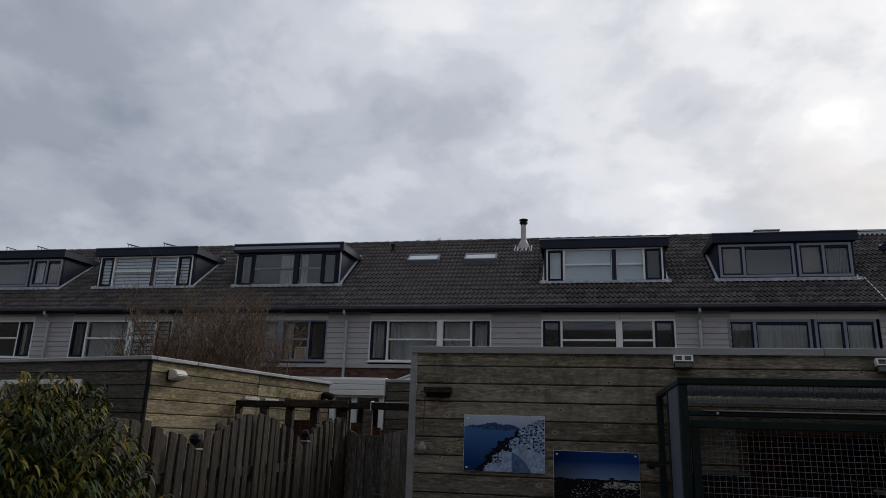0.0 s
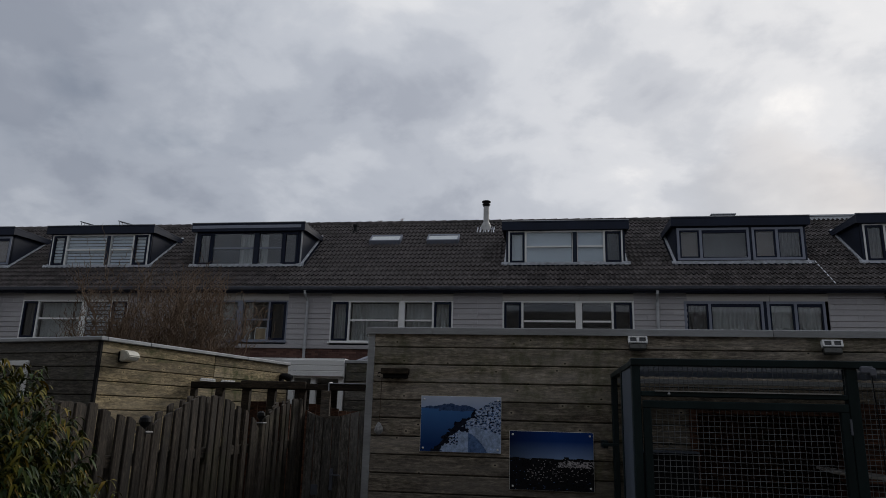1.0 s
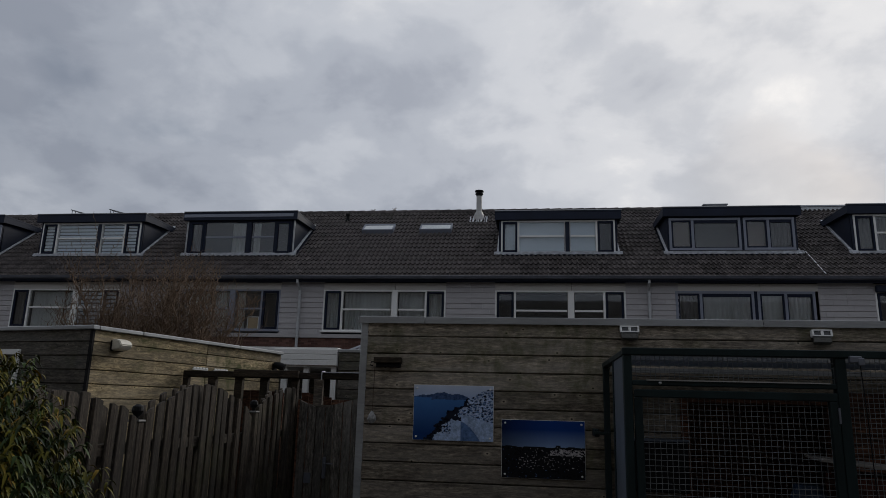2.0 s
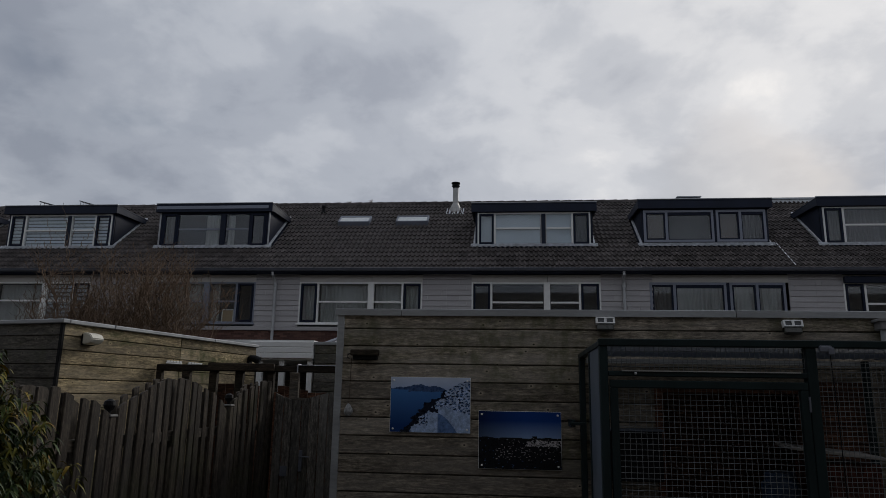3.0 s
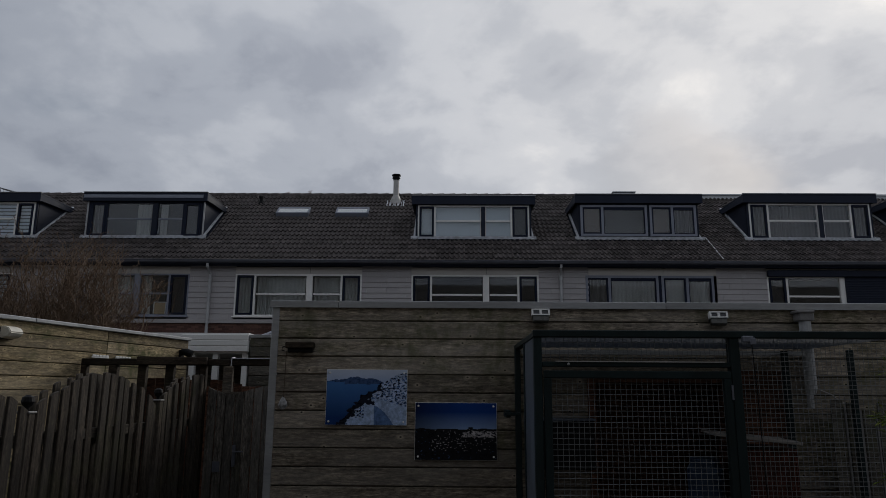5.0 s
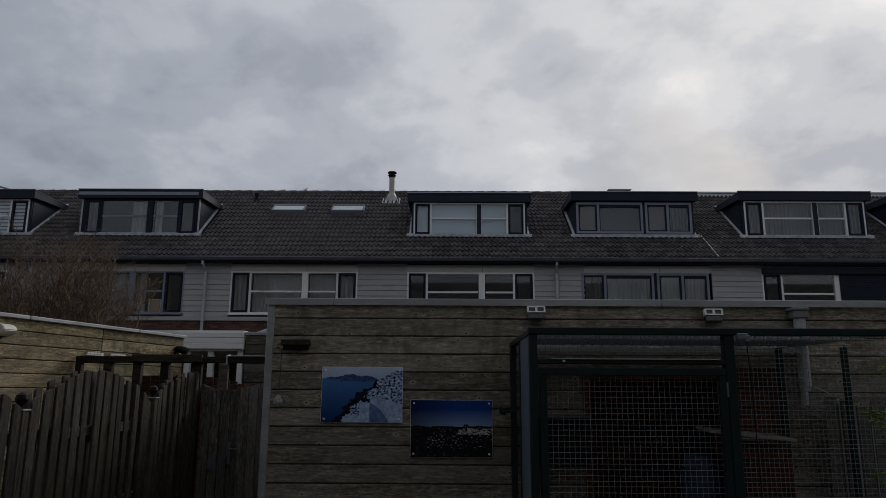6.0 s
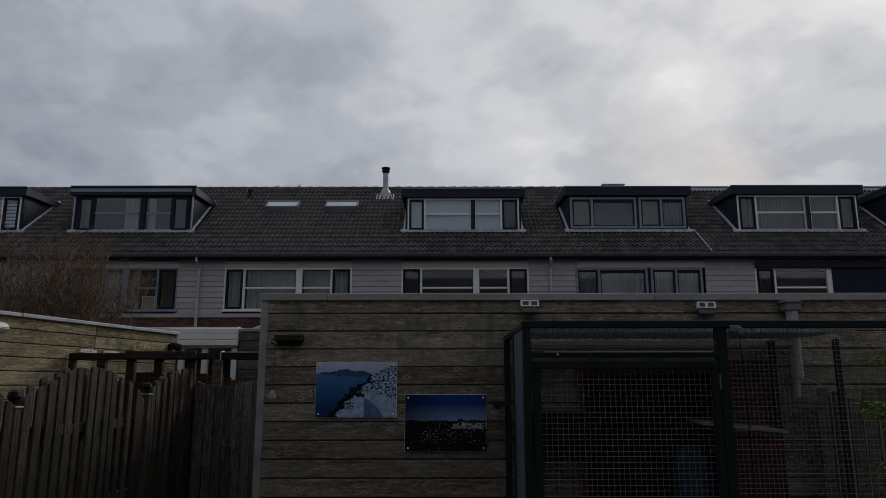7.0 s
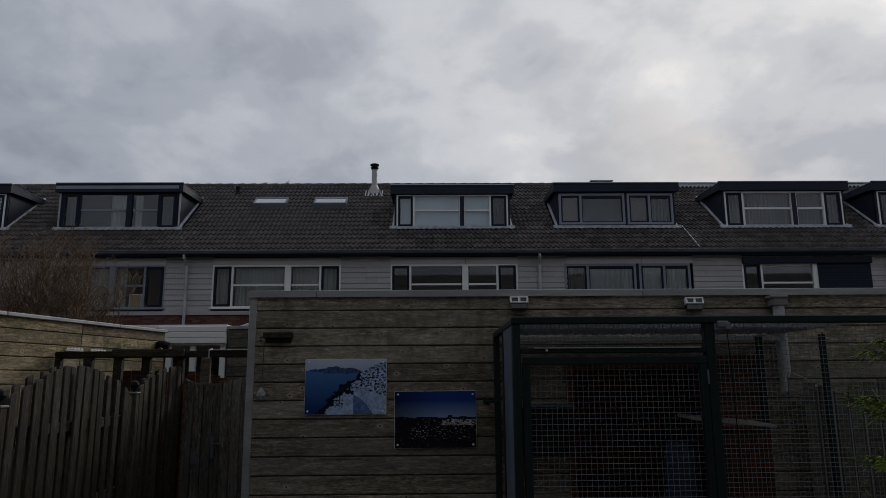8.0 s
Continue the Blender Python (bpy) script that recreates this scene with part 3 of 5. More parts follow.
def dormer(house, xl, xr, top, colour="white", cover=None, cheeks="slate", seed=0, strip=False, units=None):
    """A flat-roofed dormer: body > window, cheeks, fascia, lead at its foot."""
    foot = roof_z(YD) + 0.05
    top -= 0.05
    a, b = xl + 0.13, xr - 0.13
    meet = EAVE_Y + (top - 0.12 - EAVE_Z) / SLOPE
    bm = bmesh.new()                               # flat roof deck with its deep fascia
    box(bm, xl, xr, YD - 0.16, meet + 0.12, top - 0.05, top, 0.01)
    box(bm, xl, xr, YD - 0.16, YD - 0.12, top - 0.29, top - 0.05)
    deck = part("dormer", bm, cheeks, house)
    part("roof_edge", one_box(xl - 0.012, xr + 0.012, YD - 0.175, YD - 0.1, top, top + 0.028, bevel=0.006), "trim", deck)
    if strip:
        part("fascia_strip", one_box(xl + 0.02, xr - 0.14, YD - 0.172, YD - 0.16, top - 0.19, top - 0.08, bevel=0.004), "greyframe", deck)
        part("corner_strip", one_box(a - 0.03, a + 0.02, YD - 0.04, YD - 0.02, foot - 0.05, top - 0.29), "trim", deck)
        part("corner_strip", one_box(b - 0.02, b + 0.03, YD - 0.04, YD - 0.02, foot - 0.05, top - 0.29), "trim", deck)
    for s, x in ((0, a), (1, b)):
        ck = bmesh.new()
        p = [(YD + 0.02, foot - 0.12), (YD + 0.02, top - 0.05), (meet + 0.06, top - 0.05)]
        u, v = (x, x + 0.08) if s == 0 else (x - 0.08, x)
        A = [ck.verts.new((u, y, z)) for y, z in p]
        B = [ck.verts.new((v, y, z)) for y, z in p]
        ck.faces.new(A)
        ck.faces.new(B[::-1])
        for i in range(3):
            j = (i + 1) % 3
            ck.faces.new((A[i], A[j], B[j], B[i]))
        part("cheek", ck, cheeks, deck)
        # side fascia running back along the deck, and the lead that runs up beside the cheek
        sf = (xl, xl + 0.05) if s == 0 else (xr - 0.05, xr)
        fb = bmesh.new()
        p = [(YD - 0.12, top - 0.27), (YD - 0.12, top - 0.05), (meet + 0.1, top - 0.05), (meet - 0.12, top - 0.2), (YD + 0.5, top - 0.24)]
        A = [fb.verts.new((sf[0], y, z)) for y, z in p]
        B = [fb.verts.new((sf[1], y, z)) for y, z in p]
        fb.faces.new(A)
        fb.faces.new(B[::-1])
        for i in range(len(p)):
            j = (i + 1) % len(p)
            fb.faces.new((A[i], A[j], B[j], B[i]))
        part("side_fascia", fb, cheeks, deck)
        ld = bmesh.new()
        w0, w1 = (x - 0.07, x + 0.02) if s == 0 else (x - 0.02, x + 0.07)
        box(ld, w0, w1, (YD - EAVE_Y) / COS - 0.1, (meet - EAVE_Y) / COS + 0.2, 0.07, 0.11, m=ON_ROOF)
        part("lead_flashing", ld, "lead", deck)
    # scalloped lead apron along the foot
    ap = bmesh.new()
    n = int((xr - xl) / 0.1)
    pts = []
    for i in range(n + 1):
        x = xl - 0.02 + (xr - xl + 0.04) * i / n
        d = 0.022 * (i % 2)
        u = (YD - EAVE_Y) / COS
        pts.append((ap.verts.new(ON_ROOF @ Vector((x, u + 0.05, 0.13))), ap.verts.new(ON_ROOF @ Vector((x, u - 0.01, 0.115))), ap.verts.new(ON_ROOF @ Vector((x, u - 0.07 - d, 0.085 - d * 0.4)))))
    for p, q in zip(pts, pts[1:]):
        ap.faces.new((p[0], q[0], q[1], p[1]))
        ap.faces.new((p[1], q[1], q[2], p[2]))
    bmesh.ops.solidify(ap, geom=ap.faces[:], thickness=0.006)
    part("lead_apron", ap, "lead", deck)
    fr = bmesh.new()                               # the front round the window
    z0, z1 = foot + 0.02, top - 0.3
    side = 0.07
    if units:
        z0, z1 = foot + 0.1, top - 0.33
    if units:
        box(fr, a, units[0][0], YD - 0.02, YD + 0.06, foot - 0.05, top - 0.28)
        box(fr, units[0][2], units[1][0], YD - 0.02, YD + 0.06, z0, z1)
        box(fr, units[1][2], b, YD - 0.02, YD + 0.06, foot - 0.05, top - 0.28)
    else:
        box(fr, a, a + side, YD - 0.02, YD + 0.06, foot - 0.05, top - 0.28)
        box(fr, b - side, b, YD - 0.02, YD + 0.06, foot - 0.05, top - 0.28)
    box(fr, a, b, YD - 0.02, YD + 0.06, foot - 0.06, z0)
    box(fr, a, b, YD - 0.02, YD + 0.06, z1, top - 0.05)
    part("dormer_front", fr, cheeks, deck)
    if units:
        paired_window(house, YD, z0, z1, units, colour, seed)
    else:
        window(house, a + side, b - side, YD, z0, z1, (z0 + z1) / 2 + 0.02, colour, cover=cover, seed=seed, mullion=cheeks)
    # shallow dark backing added behind the glass for the unlit dormer room
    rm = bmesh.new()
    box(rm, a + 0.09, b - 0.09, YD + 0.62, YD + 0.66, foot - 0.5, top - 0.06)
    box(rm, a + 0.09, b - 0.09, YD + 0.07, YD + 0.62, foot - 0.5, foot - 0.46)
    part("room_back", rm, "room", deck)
    return (a, b, YD - 0.02, meet)


def lapped_board(x0, x1, z0, z1):
    """A facade board whose lower edge stands proud of the one under it."""
    bm = bmesh.new()
    prof = [(YF - 0.03, z0), (YF - 0.036, z0 + 0.004), (YF - 0.014, z1), (YF + 0.02, z1), (YF + 0.02, z0 + 0.016), (YF - 0.012, z0 + 0.016), (YF - 0.012, z0)]
    a = [bm.verts.new((x0, y, z)) for y, z in prof]
    b = [bm.verts.new((x1, y, z)) for y, z in prof]
    bm.faces.new(a)
    bm.faces.new(b[::-1])
    for i in range(len(prof)):
        j = (i + 1) % len(prof)
        bm.faces.new((a[i], a[j], b[j], b[i]))
    return bm


def brick_course_field(x0, x1, z0, z1, parent):
    """Single bricks proud of their mortar along the top of the lower wall."""
    vs, fs = [], []
    row, z = 0, z1
    while z > z0:
        x = x0 + (0.11 if row % 2 else 0.0)
        while x < x1 - 0.1:
            a, b, c, d = x + 0.005, min(x + 0.215, x1), z - 0.055, z
            y = YF - 0.012 - 0.003 * math.sin(row * 3.7 + x * 9.1)
            k = len(vs)
            vs += [(a, y, c), (b, y, c), (b, y, d), (a, y, d), (a, YF, c), (b, YF, c), (b, YF, d), (a, YF, d)]
            fs += [(k, k + 1, k + 2, k + 3), (k + 4, k, k + 3, k + 7), (k + 1, k + 5, k + 6, k + 2), (k + 3, k + 2, k + 6, k + 7), (k + 4, k + 5, k + 1, k)]
            x += 0.22
        z -= 0.066
        row += 1
    me = bpy.data.meshes.new("bricks")
    me.from_pydata(vs, [], fs)
    me.materials.append(M["single_brick"])
    ob = new("bricks", me)
    ob.parent = parent
    tagged(ob, "dark red-brown bricks with pale mortar", kind="stuff")


def house(k, dormer_args=None, win_colour="white", cover="curtain", pipe=None, single=False, shutter=False, units=None):
    x0 = FIRST + PITCH * k + (0.1 if k == -2 else 0.0)
    x1 = x0 + WIN
    l = FIRST + PITCH * k - (PITCH - WIN) / 2
    r = l + PITCH
    h = thing("terraced_house", (0, 0, 0), "two-storey terraced house with grey siding and dark tiled roof", "house", "terrace of houses")
    holes = [dormer(h, *dormer_args[0], **dormer_args[1])] if dormer_args else []
    roof(h, l, r, holes, single)
    w = bmesh.new()
    box(w, l, r, YF, YF + 0.25, 0, Z_SILL - 0.02)
    part("wall", w, "brick", h, "red-brown brick lower wall")
    if -4 < k < 1:
        brick_course_field(l, r, 2.7, Z_SILL - 0.12, h)
    part("rear_wall", one_box(l, r, 2 * RIDGE_Y - YF - 0.25, 2 * RIDGE_Y - YF, 0, 5.5), "brick", h)
    rm = bmesh.new()                               # the room behind the window, its dimness put into the wall colour
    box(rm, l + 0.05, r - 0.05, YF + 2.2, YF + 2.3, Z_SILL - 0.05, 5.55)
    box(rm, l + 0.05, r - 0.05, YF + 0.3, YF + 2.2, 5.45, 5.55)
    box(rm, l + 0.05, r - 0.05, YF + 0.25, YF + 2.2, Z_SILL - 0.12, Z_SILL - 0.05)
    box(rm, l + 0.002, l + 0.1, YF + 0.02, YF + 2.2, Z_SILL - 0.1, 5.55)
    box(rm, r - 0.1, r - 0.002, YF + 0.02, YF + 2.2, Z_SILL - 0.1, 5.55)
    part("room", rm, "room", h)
    n = 10
    step = (Z_PANEL + 0.03 - Z_SILL - 0.02) / n
    for a, b in ((l, x0), (x1, r)):
        for i in range(n):
            z = Z_SILL + 0.02 + i * step
            cut = (a + b) / 2 + 0.22 * ((i * 5 + k) % 3 - 1)
            runs = ((a, cut), (cut, b)) if (i + k) % 3 else ((a, b),)
            for p, q in runs:
                part("siding_board", lapped_board(p + 0.0015, q - 0.0015, z + 0.003, z + step + 0.004), "siding", h)
    pn = bmesh.new()
    box(pn, x0, x0 + WIN * 0.59, YF - 0.035, YF + 0.05, Z_TOP, Z_PANEL, 0.004)
    box(pn, x0 + WIN * 0.59 + 0.012, x1, YF - 0.035, YF + 0.05, Z_TOP, Z_PANEL, 0.004)
    part("head_panel", pn, "panel", h)
    # soffit in a dark colour that also carries the shadow under the gutter
    part("soffit", one_box(l, r, EAVE_Y + 0.0, YF + 0.1, 5.49, 5.53), "slate", h)
    part("sill", one_box(l, r, YF - 0.07, YF + 0.03, Z_SILL - 0.1, Z_SILL + 0.02, bevel=0.006), "siding", h)
    part("sill", one_box(x0 - 0.04, x1 + 0.04, YF - 0.09, YF + 0.03, Z_BOT - 0.045, Z_BOT, bevel=0.006), win_colour, h)
    if units:
        paired_window(h, YF + 0.02, Z_BOT, Z_TOP, units, win_colour, k * 10 + 50, "dark")
    else:
        window(h, x0, x1, YF + 0.02, Z_BOT, Z_TOP, Z_TRANS, win_colour, cover=cover, seed=k * 10 + 50)
    if shutter:
        part("shutter_box", one_box(x0, x1 + 0.12, YF - 0.16, YF - 0.035, Z_TOP - 0.03, Z_TOP + 0.17, bevel=0.02), "slate", h)
        sh = part("roller_shutter", one_box(x0 + WIN * 0.6, x1 + 0.1, YF - 0.06, YF - 0.05, Z_BOT, Z_TOP), "slate", h, "lowered dark roller shutter")
        z = Z_BOT
        while z < Z_TOP - 0.04:
            part("shutter_slat", one_box(x0 + WIN * 0.6, x1 + 0.1, YF - 0.072, YF - 0.06, z + 0.006, z + 0.05, bevel=0.004), "slate", sh)
            z += 0.052
    if pipe is not None:
        p = bmesh.new()
        tube(p, [(pipe, EAVE_Y - 0.05, 5.5), (pipe, EAVE_Y - 0.05, 5.42), (pipe + 0.02, YF - 0.12, 5.2), (pipe + 0.02, YF - 0.12, 0.0)], 0.045, 10)
        dp = part("downpipe", p, "pvc", h, "pale grey plastic downpipe")
        for z in (5.1, 3.72):
            c = bmesh.new()
            tube(c, [(pipe + 0.02, YF - 0.12, z - 0.04), (pipe + 0.02, YF - 0.12, z + 0.04)], 0.055, 10)
            part("pipe_collar", c, "pvc", dp)
    return h


def vent_pipe(x, y, r, hgt, name="roof_vent", material="black"):
    bm = bmesh.new()
    z = roof_z(y)
    lathe(bm, [(r * 1.6, -0.05), (r * 1.5, 0.06), (r, 0.12), (r, hgt - 0.08), (r * 1.5, hgt - 0.07), (r * 1.5, hgt), (r * 0.5, hgt + 0.02)], 14, (x, y, z))
    return tagged(part(name, bm, material), "small dark vent pipe standing on the tiled roof", "roof vent")


house(-4, (((-23.6, -19.42, 8.14)), dict(colour="greyframe", units=((-23.3, -22.5, -20.93, None, None), (-20.82, -20.19, -19.56, "curtain", "blind_brown")), seed=3)), cover=[None, "edge", None, "edge"])
house(-3, (((-18.1, -13.9, 8.14)), dict(cover="stripes", seed=5)), cover=["grey", "curtain", "stripes", "stripes"], pipe=-18.75)
house(-2, (((-12.47, -8.33, 8.16)), dict(colour="dark", cover=["grey", "half", "edge", None], seed=7, strip=True)), win_colour="greyframe", cover=["curtain", "curtain", "edge", None])
house(-1, None, cover=["curtain", "curtain", "curtain", "curtain"], pipe=-7.72, single=True)
house(0, (((-1.57, 2.49, 8.07)), dict(cover=["blind", "blind", "blind", None], seed=11)), cover=[None, None, None, None])
house(1, (((3.79, 7.95, 8.13)), dict(colour="greyframe", units=((3.97, 4.69, 6.15, "blind_brown", None), (6.23, 6.97, 7.75, "blind_brown", "grey")), seed=13)), win_colour="greyframe", units=((3.87, 4.6, 6.1, "grey", "curtain"), (6.19, 6.98, 7.79, "curtain", "curtain")), pipe=3.08)
house(2, (((9.28, 13.61, 8.16)), dict(cover=["grey", "grey", "grey", "grey"], seed=17)), cover=[None, None, None, None], shutter=True)
house(3, (((14.4, 18.6, 8.16)), dict(cover=[None, "grey", None, None], seed=19)), cover="curtain", pipe=13.95)


def skylight(x0, x1, y0, y1):
    s = thing("skylight", (0, 0, 0), "tilted roof window with grey frame and pale blind", "roof window", "skylights in the tiled roof")
    u0, u1 = (y0 - EAVE_Y) / COS, (y1 - EAVE_Y) / COS
    bm = bmesh.new()
    for a, b, c, d in ((x0, x1, u0, u0 + 0.05), (x0, x1, u1 - 0.07, u1), (x0, x0 + 0.06, u0 + 0.05, u1 - 0.07), (x1 - 0.06, x1, u0 + 0.05, u1 - 0.07)):
        box(bm, a, b, c, d, 0.0, 0.19, 0.01, m=ON_ROOF)
    fr = part("frame", bm, "greyframe", s)
    bm = bmesh.new()
    box(bm, x0 + 0.06, x1 - 0.06, u0 + 0.05, u1 - 0.07, 0.165, 0.175, m=ON_ROOF)
    g = part("pane", bm, "glass", fr)
    g.visible_shadow = False
    bm = bmesh.new()
    box(bm, x0 + 0.06, x1 - 0.06, u0 + 0.05, u1 - 0.07, 0.145, 0.151, m=ON_ROOF)
    part("blind", bm, "white", fr)


skylight(-6.46, -5.3, 23.54, 23.95)
skylight(-4.36, -3.2, 23.54, 23.95)


def flue(x, y):
    z = roof_z(y)
    f = thing("chimney_flue", (x, y, z), "pale steel flue pipe with black cap on the roof", "chimney")
    bm = bmesh.new()
    lathe(bm, [(0.25, -0.14), (0.2, 0.1), (0.13, 0.24), (0.115, 0.27)], 20)
    part("base_cone", bm, "flue", f)
    bm = bmesh.new()
    lathe(bm, [(0.105, 0.2), (0.105, 0.88)], 20)
    part("pipe", bm, "flue", f)
    bm = bmesh.new()
    lathe(bm, [(0.115, 0.87), (0.115, 0.93), (0.15, 0.94), (0.15, 0.97), (0.115, 0.98), (0.115, 1.02), (0.165, 1.04), (0.165, 1.08), (0.12, 1.1)], 20)
    part("cap", bm, "black", f, "black ribbed cap")
    bm = bmesh.new()
    rnd = random.Random(4)
    for i in range(7):
        a = -0.32 + 0.1 * i
        box(bm, a, a + 0.06, -0.42 - 0.03 * rnd.random(), 0.1, 0.05, 0.06, m=Matrix.Rotation(math.atan(SLOPE), 4, "X"))
    part("lead_skirt", bm, "lead", f)


flue(-2.33, 24.66)
vent_pipe(-7.3, 24.5, 0.06, 0.32)
vent_pipe(14.15, 23.3, 0.09, 0.45)
for wx, tall in ((-5.65, 0.15), (-6.5, 0.08)):
    weed = bmesh.new()
    rz = roof_z(RIDGE_Y) + 0.09
    for i in range(4):
        a = -0.06 + 0.04 * i
        tube(weed, [(wx + a * 0.4, RIDGE_Y, rz), (wx + a, RIDGE_Y, rz + tall * (0.5 + 0.12 * i)), (wx + a * 1.6, RIDGE_Y, rz + tall * (0.75 + 0.1 * (i % 3)))], [0.012, 0.008, 0.004], 5)
    tagged(part("ridge_weed", weed, "bark"), "thin dry weed growing between the ridge tiles", "weed", "weeds on the ridge")
rb = bmesh.new()
box(rb, 8.67, 20.0, 24.93, 27.6, 8.2, 8.93, 0.02)
box(rb, 8.64, 20.0, 24.89, 24.97, 8.93, 8.98)
tagged(part("rear_dormer", rb, "greymetal"), "pale grey flat roof extension behind the ridge", "roof extension")
hb = bmesh.new()
box(hb, 5.6, 6.34, 24.1, 24.7, 8.0, 8.79, 0.02)
box(hb, 5.55, 6.39, 24.05, 24.75, 8.79, 8.83, 0.01)
tagged(part("roof_hatch", hb, "greymetal"), "low grey hatch box on the dormer roof", "roof hatch")


def solar_panel(x, y, z):
    s = thing("solar_panel", (x, y, z), "dark tilted solar panel on a flat dormer roof", "solar panel", "solar panels")
    tilt = Matrix.Rotation(radians(15), 4, "Y")
    p = part("panel", one_box(-0.05, 0.55, -0.1, 0.1, 0.17, 0.195, bevel=0.005, m=tilt), "solar", s)
    part("edge_frame", frame_of(-0.06, 0.56, -0.115, -0.1, 0.165, 0.2, 0.012), "trim", p).matrix_basis = tilt
    leg = bmesh.new()
    tube(leg, [(0.04, -0.09, 0.0), (0.04, -0.09, 0.18)], 0.012, 6)
    part("leg", leg, "trim", s)
    leg = bmesh.new()
    tube(leg, [(0.04, 0.09, 0.0), (0.04, 0.09, 0.18)], 0.012, 6)
    part("leg", leg, "trim", s)
    leg = bmesh.new()
    box(leg, 0.53, 0.56, -0.1, 0.1, 0.0, 0.32 * 0.1)
    part("leg", leg, "trim", s)


for px in (-16.9, -15.4, -22.2, -20.8):
    solar_panel(px, 22.1, 8.1)

steps = thing("lead_steps", (0, 0, 0), "stepped lead flashing pieces down the tiles", "flashing")
for i in range(7):
    q = bmesh.new()
    box(q, 8.0 + i * 0.006, 8.03 + i * 0.006, (22.1 - EAVE_Y) / COS - i * 0.235 - 0.17, (22.1 - EAVE_Y) / COS - i * 0.235, 0.1, 0.108, m=ON_ROOF)
    part("lead_piece", q, "lead", steps)


# ---- the garden shed ----
BOARD = 0.1325
TOP = 2.325


def cladding(owner, x0, x1, top, bottom, material, first=0.115, openings=(), mesh_name="plank", step=BOARD, y=0.0):
    """Boards one over another along local x, cut at openings (x0, x1, z0, z1)."""
    shared = {}
    z, h = top - first, first
    while z + h > bottom:
        runs = [(x0, x1)]
        for a, b, c, d in openings:
            if z + h * 0.5 > c and z + h * 0.5 < d:
                runs = [q for r in runs for q in ((r[0], min(r[1], a)), (max(r[0], b), r[1])) if q[1] - q[0] > 0.02]
        for a, b in runs:
            key = (round(b - a, 3), round(h, 4))
            if key not in shared:
                shared[key] = board_mesh(mesh_name, b - a, h, 0.02, material)
            piece(mesh_name, shared[key], Matrix.Translation((a, y, z)), owner)
        z, h = z - step, step


shed = thing("garden_shed", (0, 5.22, 0), "flat-roofed shed clad in weathered brown boards with zinc trim", "shed")
for a in ((-1.55, 0.81, 0.004, 0.08, 0, 2.3), (1.8, 7.0, 0.004, 0.08, 0, 2.3), (0.81, 1.8, 0.004, 0.08, 1.78, 2.3), (-1.56, -1.48, 0.08, 3.0, 0, 2.3), (6.9, 7.0, 0.08, 3.0, 0, 2.3), (-1.56, 7.0, 3.0, 3.08, 0, 2.3)):
    part("wall_panel", one_box(*a), "shed_dark", shed)
# added panel close behind the doorway, catching light so the inside isn't black
part("partition", one_box(0.3, 2.4, 0.7, 0.74, 0, 2.28), "redwood", shed, "red-brown panel added inside to catch light from the doorway")
part("flat_roof", one_box(-1.57, 7.0, 0.03, 3.1, 2.3, 2.335), "gutter", shed)
cladding(shed, -1.53, 7.0, TOP, 0.0, "shed", openings=((0.81, 1.8, 0.0, 1.76),))
part("corner_trim", one_box(-1.585, -1.53, -0.026, 0.05, 0, TOP, bevel=0.004), "trim", shed, "grey zinc corner trim")
for a, b in ((-1.6, -1.085), (-1.08, 1.385), (1.39, 3.9), (3.905, 7.02)):
    tr = bmesh.new()
    box(tr, a, b, -0.04, 0.06, TOP + 0.001, TOP + 0.04, 0.006)
    box(tr, a, b, -0.044, -0.038, TOP - 0.012, TOP + 0.036)
    part("roof_trim", tr, "trim", shed, "grey zinc roof edge")
dfr = bmesh.new()
box(dfr, 0.78, 0.84, -0.03, 0.07, 0, 1.77, 0.004)
box(dfr, 1.77, 1.83, -0.03, 0.07, 0, 1.77, 0.004)
box(dfr, 0.78, 1.83, -0.03, 0.07, 1.77, 1.82, 0.004)
part("door_frame", dfr, "redwood", shed, "red-brown wooden door frame")
part("threshold", one_box(0.84, 1.77, -0.03, 0.07, 0.0, 0.06), "redwood", shed)
leaf = part("door_leaf", one_box(1.84, 2.2, -0.075, -0.035, 0.05, 1.86, bevel=0.004), "redwood", shed, "open red-brown plank door")
for i in range(13):
    part("door_board", one_box(1.842, 2.198, -0.088, -0.075, 0.06 + i * 0.138, 0.19 + i * 0.138, bevel=0.004), "redwood", leaf)


def garden_lamp(x, z):
    g = thing("wall_light", (x, 5.2, z), "white two-cell solar wall light under the roof trim", "wall light", "solar wall lights")
    g.matrix_basis = pose(x, 5.192, z, -16, 0, 0)
    part("housing", one_box(-0.06, 0.06, -0.045, -0.002, -0.07, -0.024, bevel=0.006), "lampbody", g)
    f = bmesh.new()
    for a, b, c, d in ((-0.068, 0.068, 0.017, 0.026), (-0.068, 0.068, -0.024, -0.015), (-0.068, -0.055, -0.015, 0.017), (0.055, 0.068, -0.015, 0.017), (-0.009, 0.009, -0.015, 0.017)):
        box(f, a, b, -0.055, -0.015, c, d, 0.001)
    part("front_frame", f, "white", g)
    for a, b in ((-0.055, -0.009), (0.009, 0.055)):
        part("light_cell", one_box(a, b, -0.045, -0.015, -0.015, 0.017), "solar_lens", g)
    part("back_plate", one_box(-0.06, 0.06, -0.015, -0.001, -0.05, 0.024), "black", g)


garden_lamp(0.442, 2.268)
garden_lamp(1.765, 2.255)

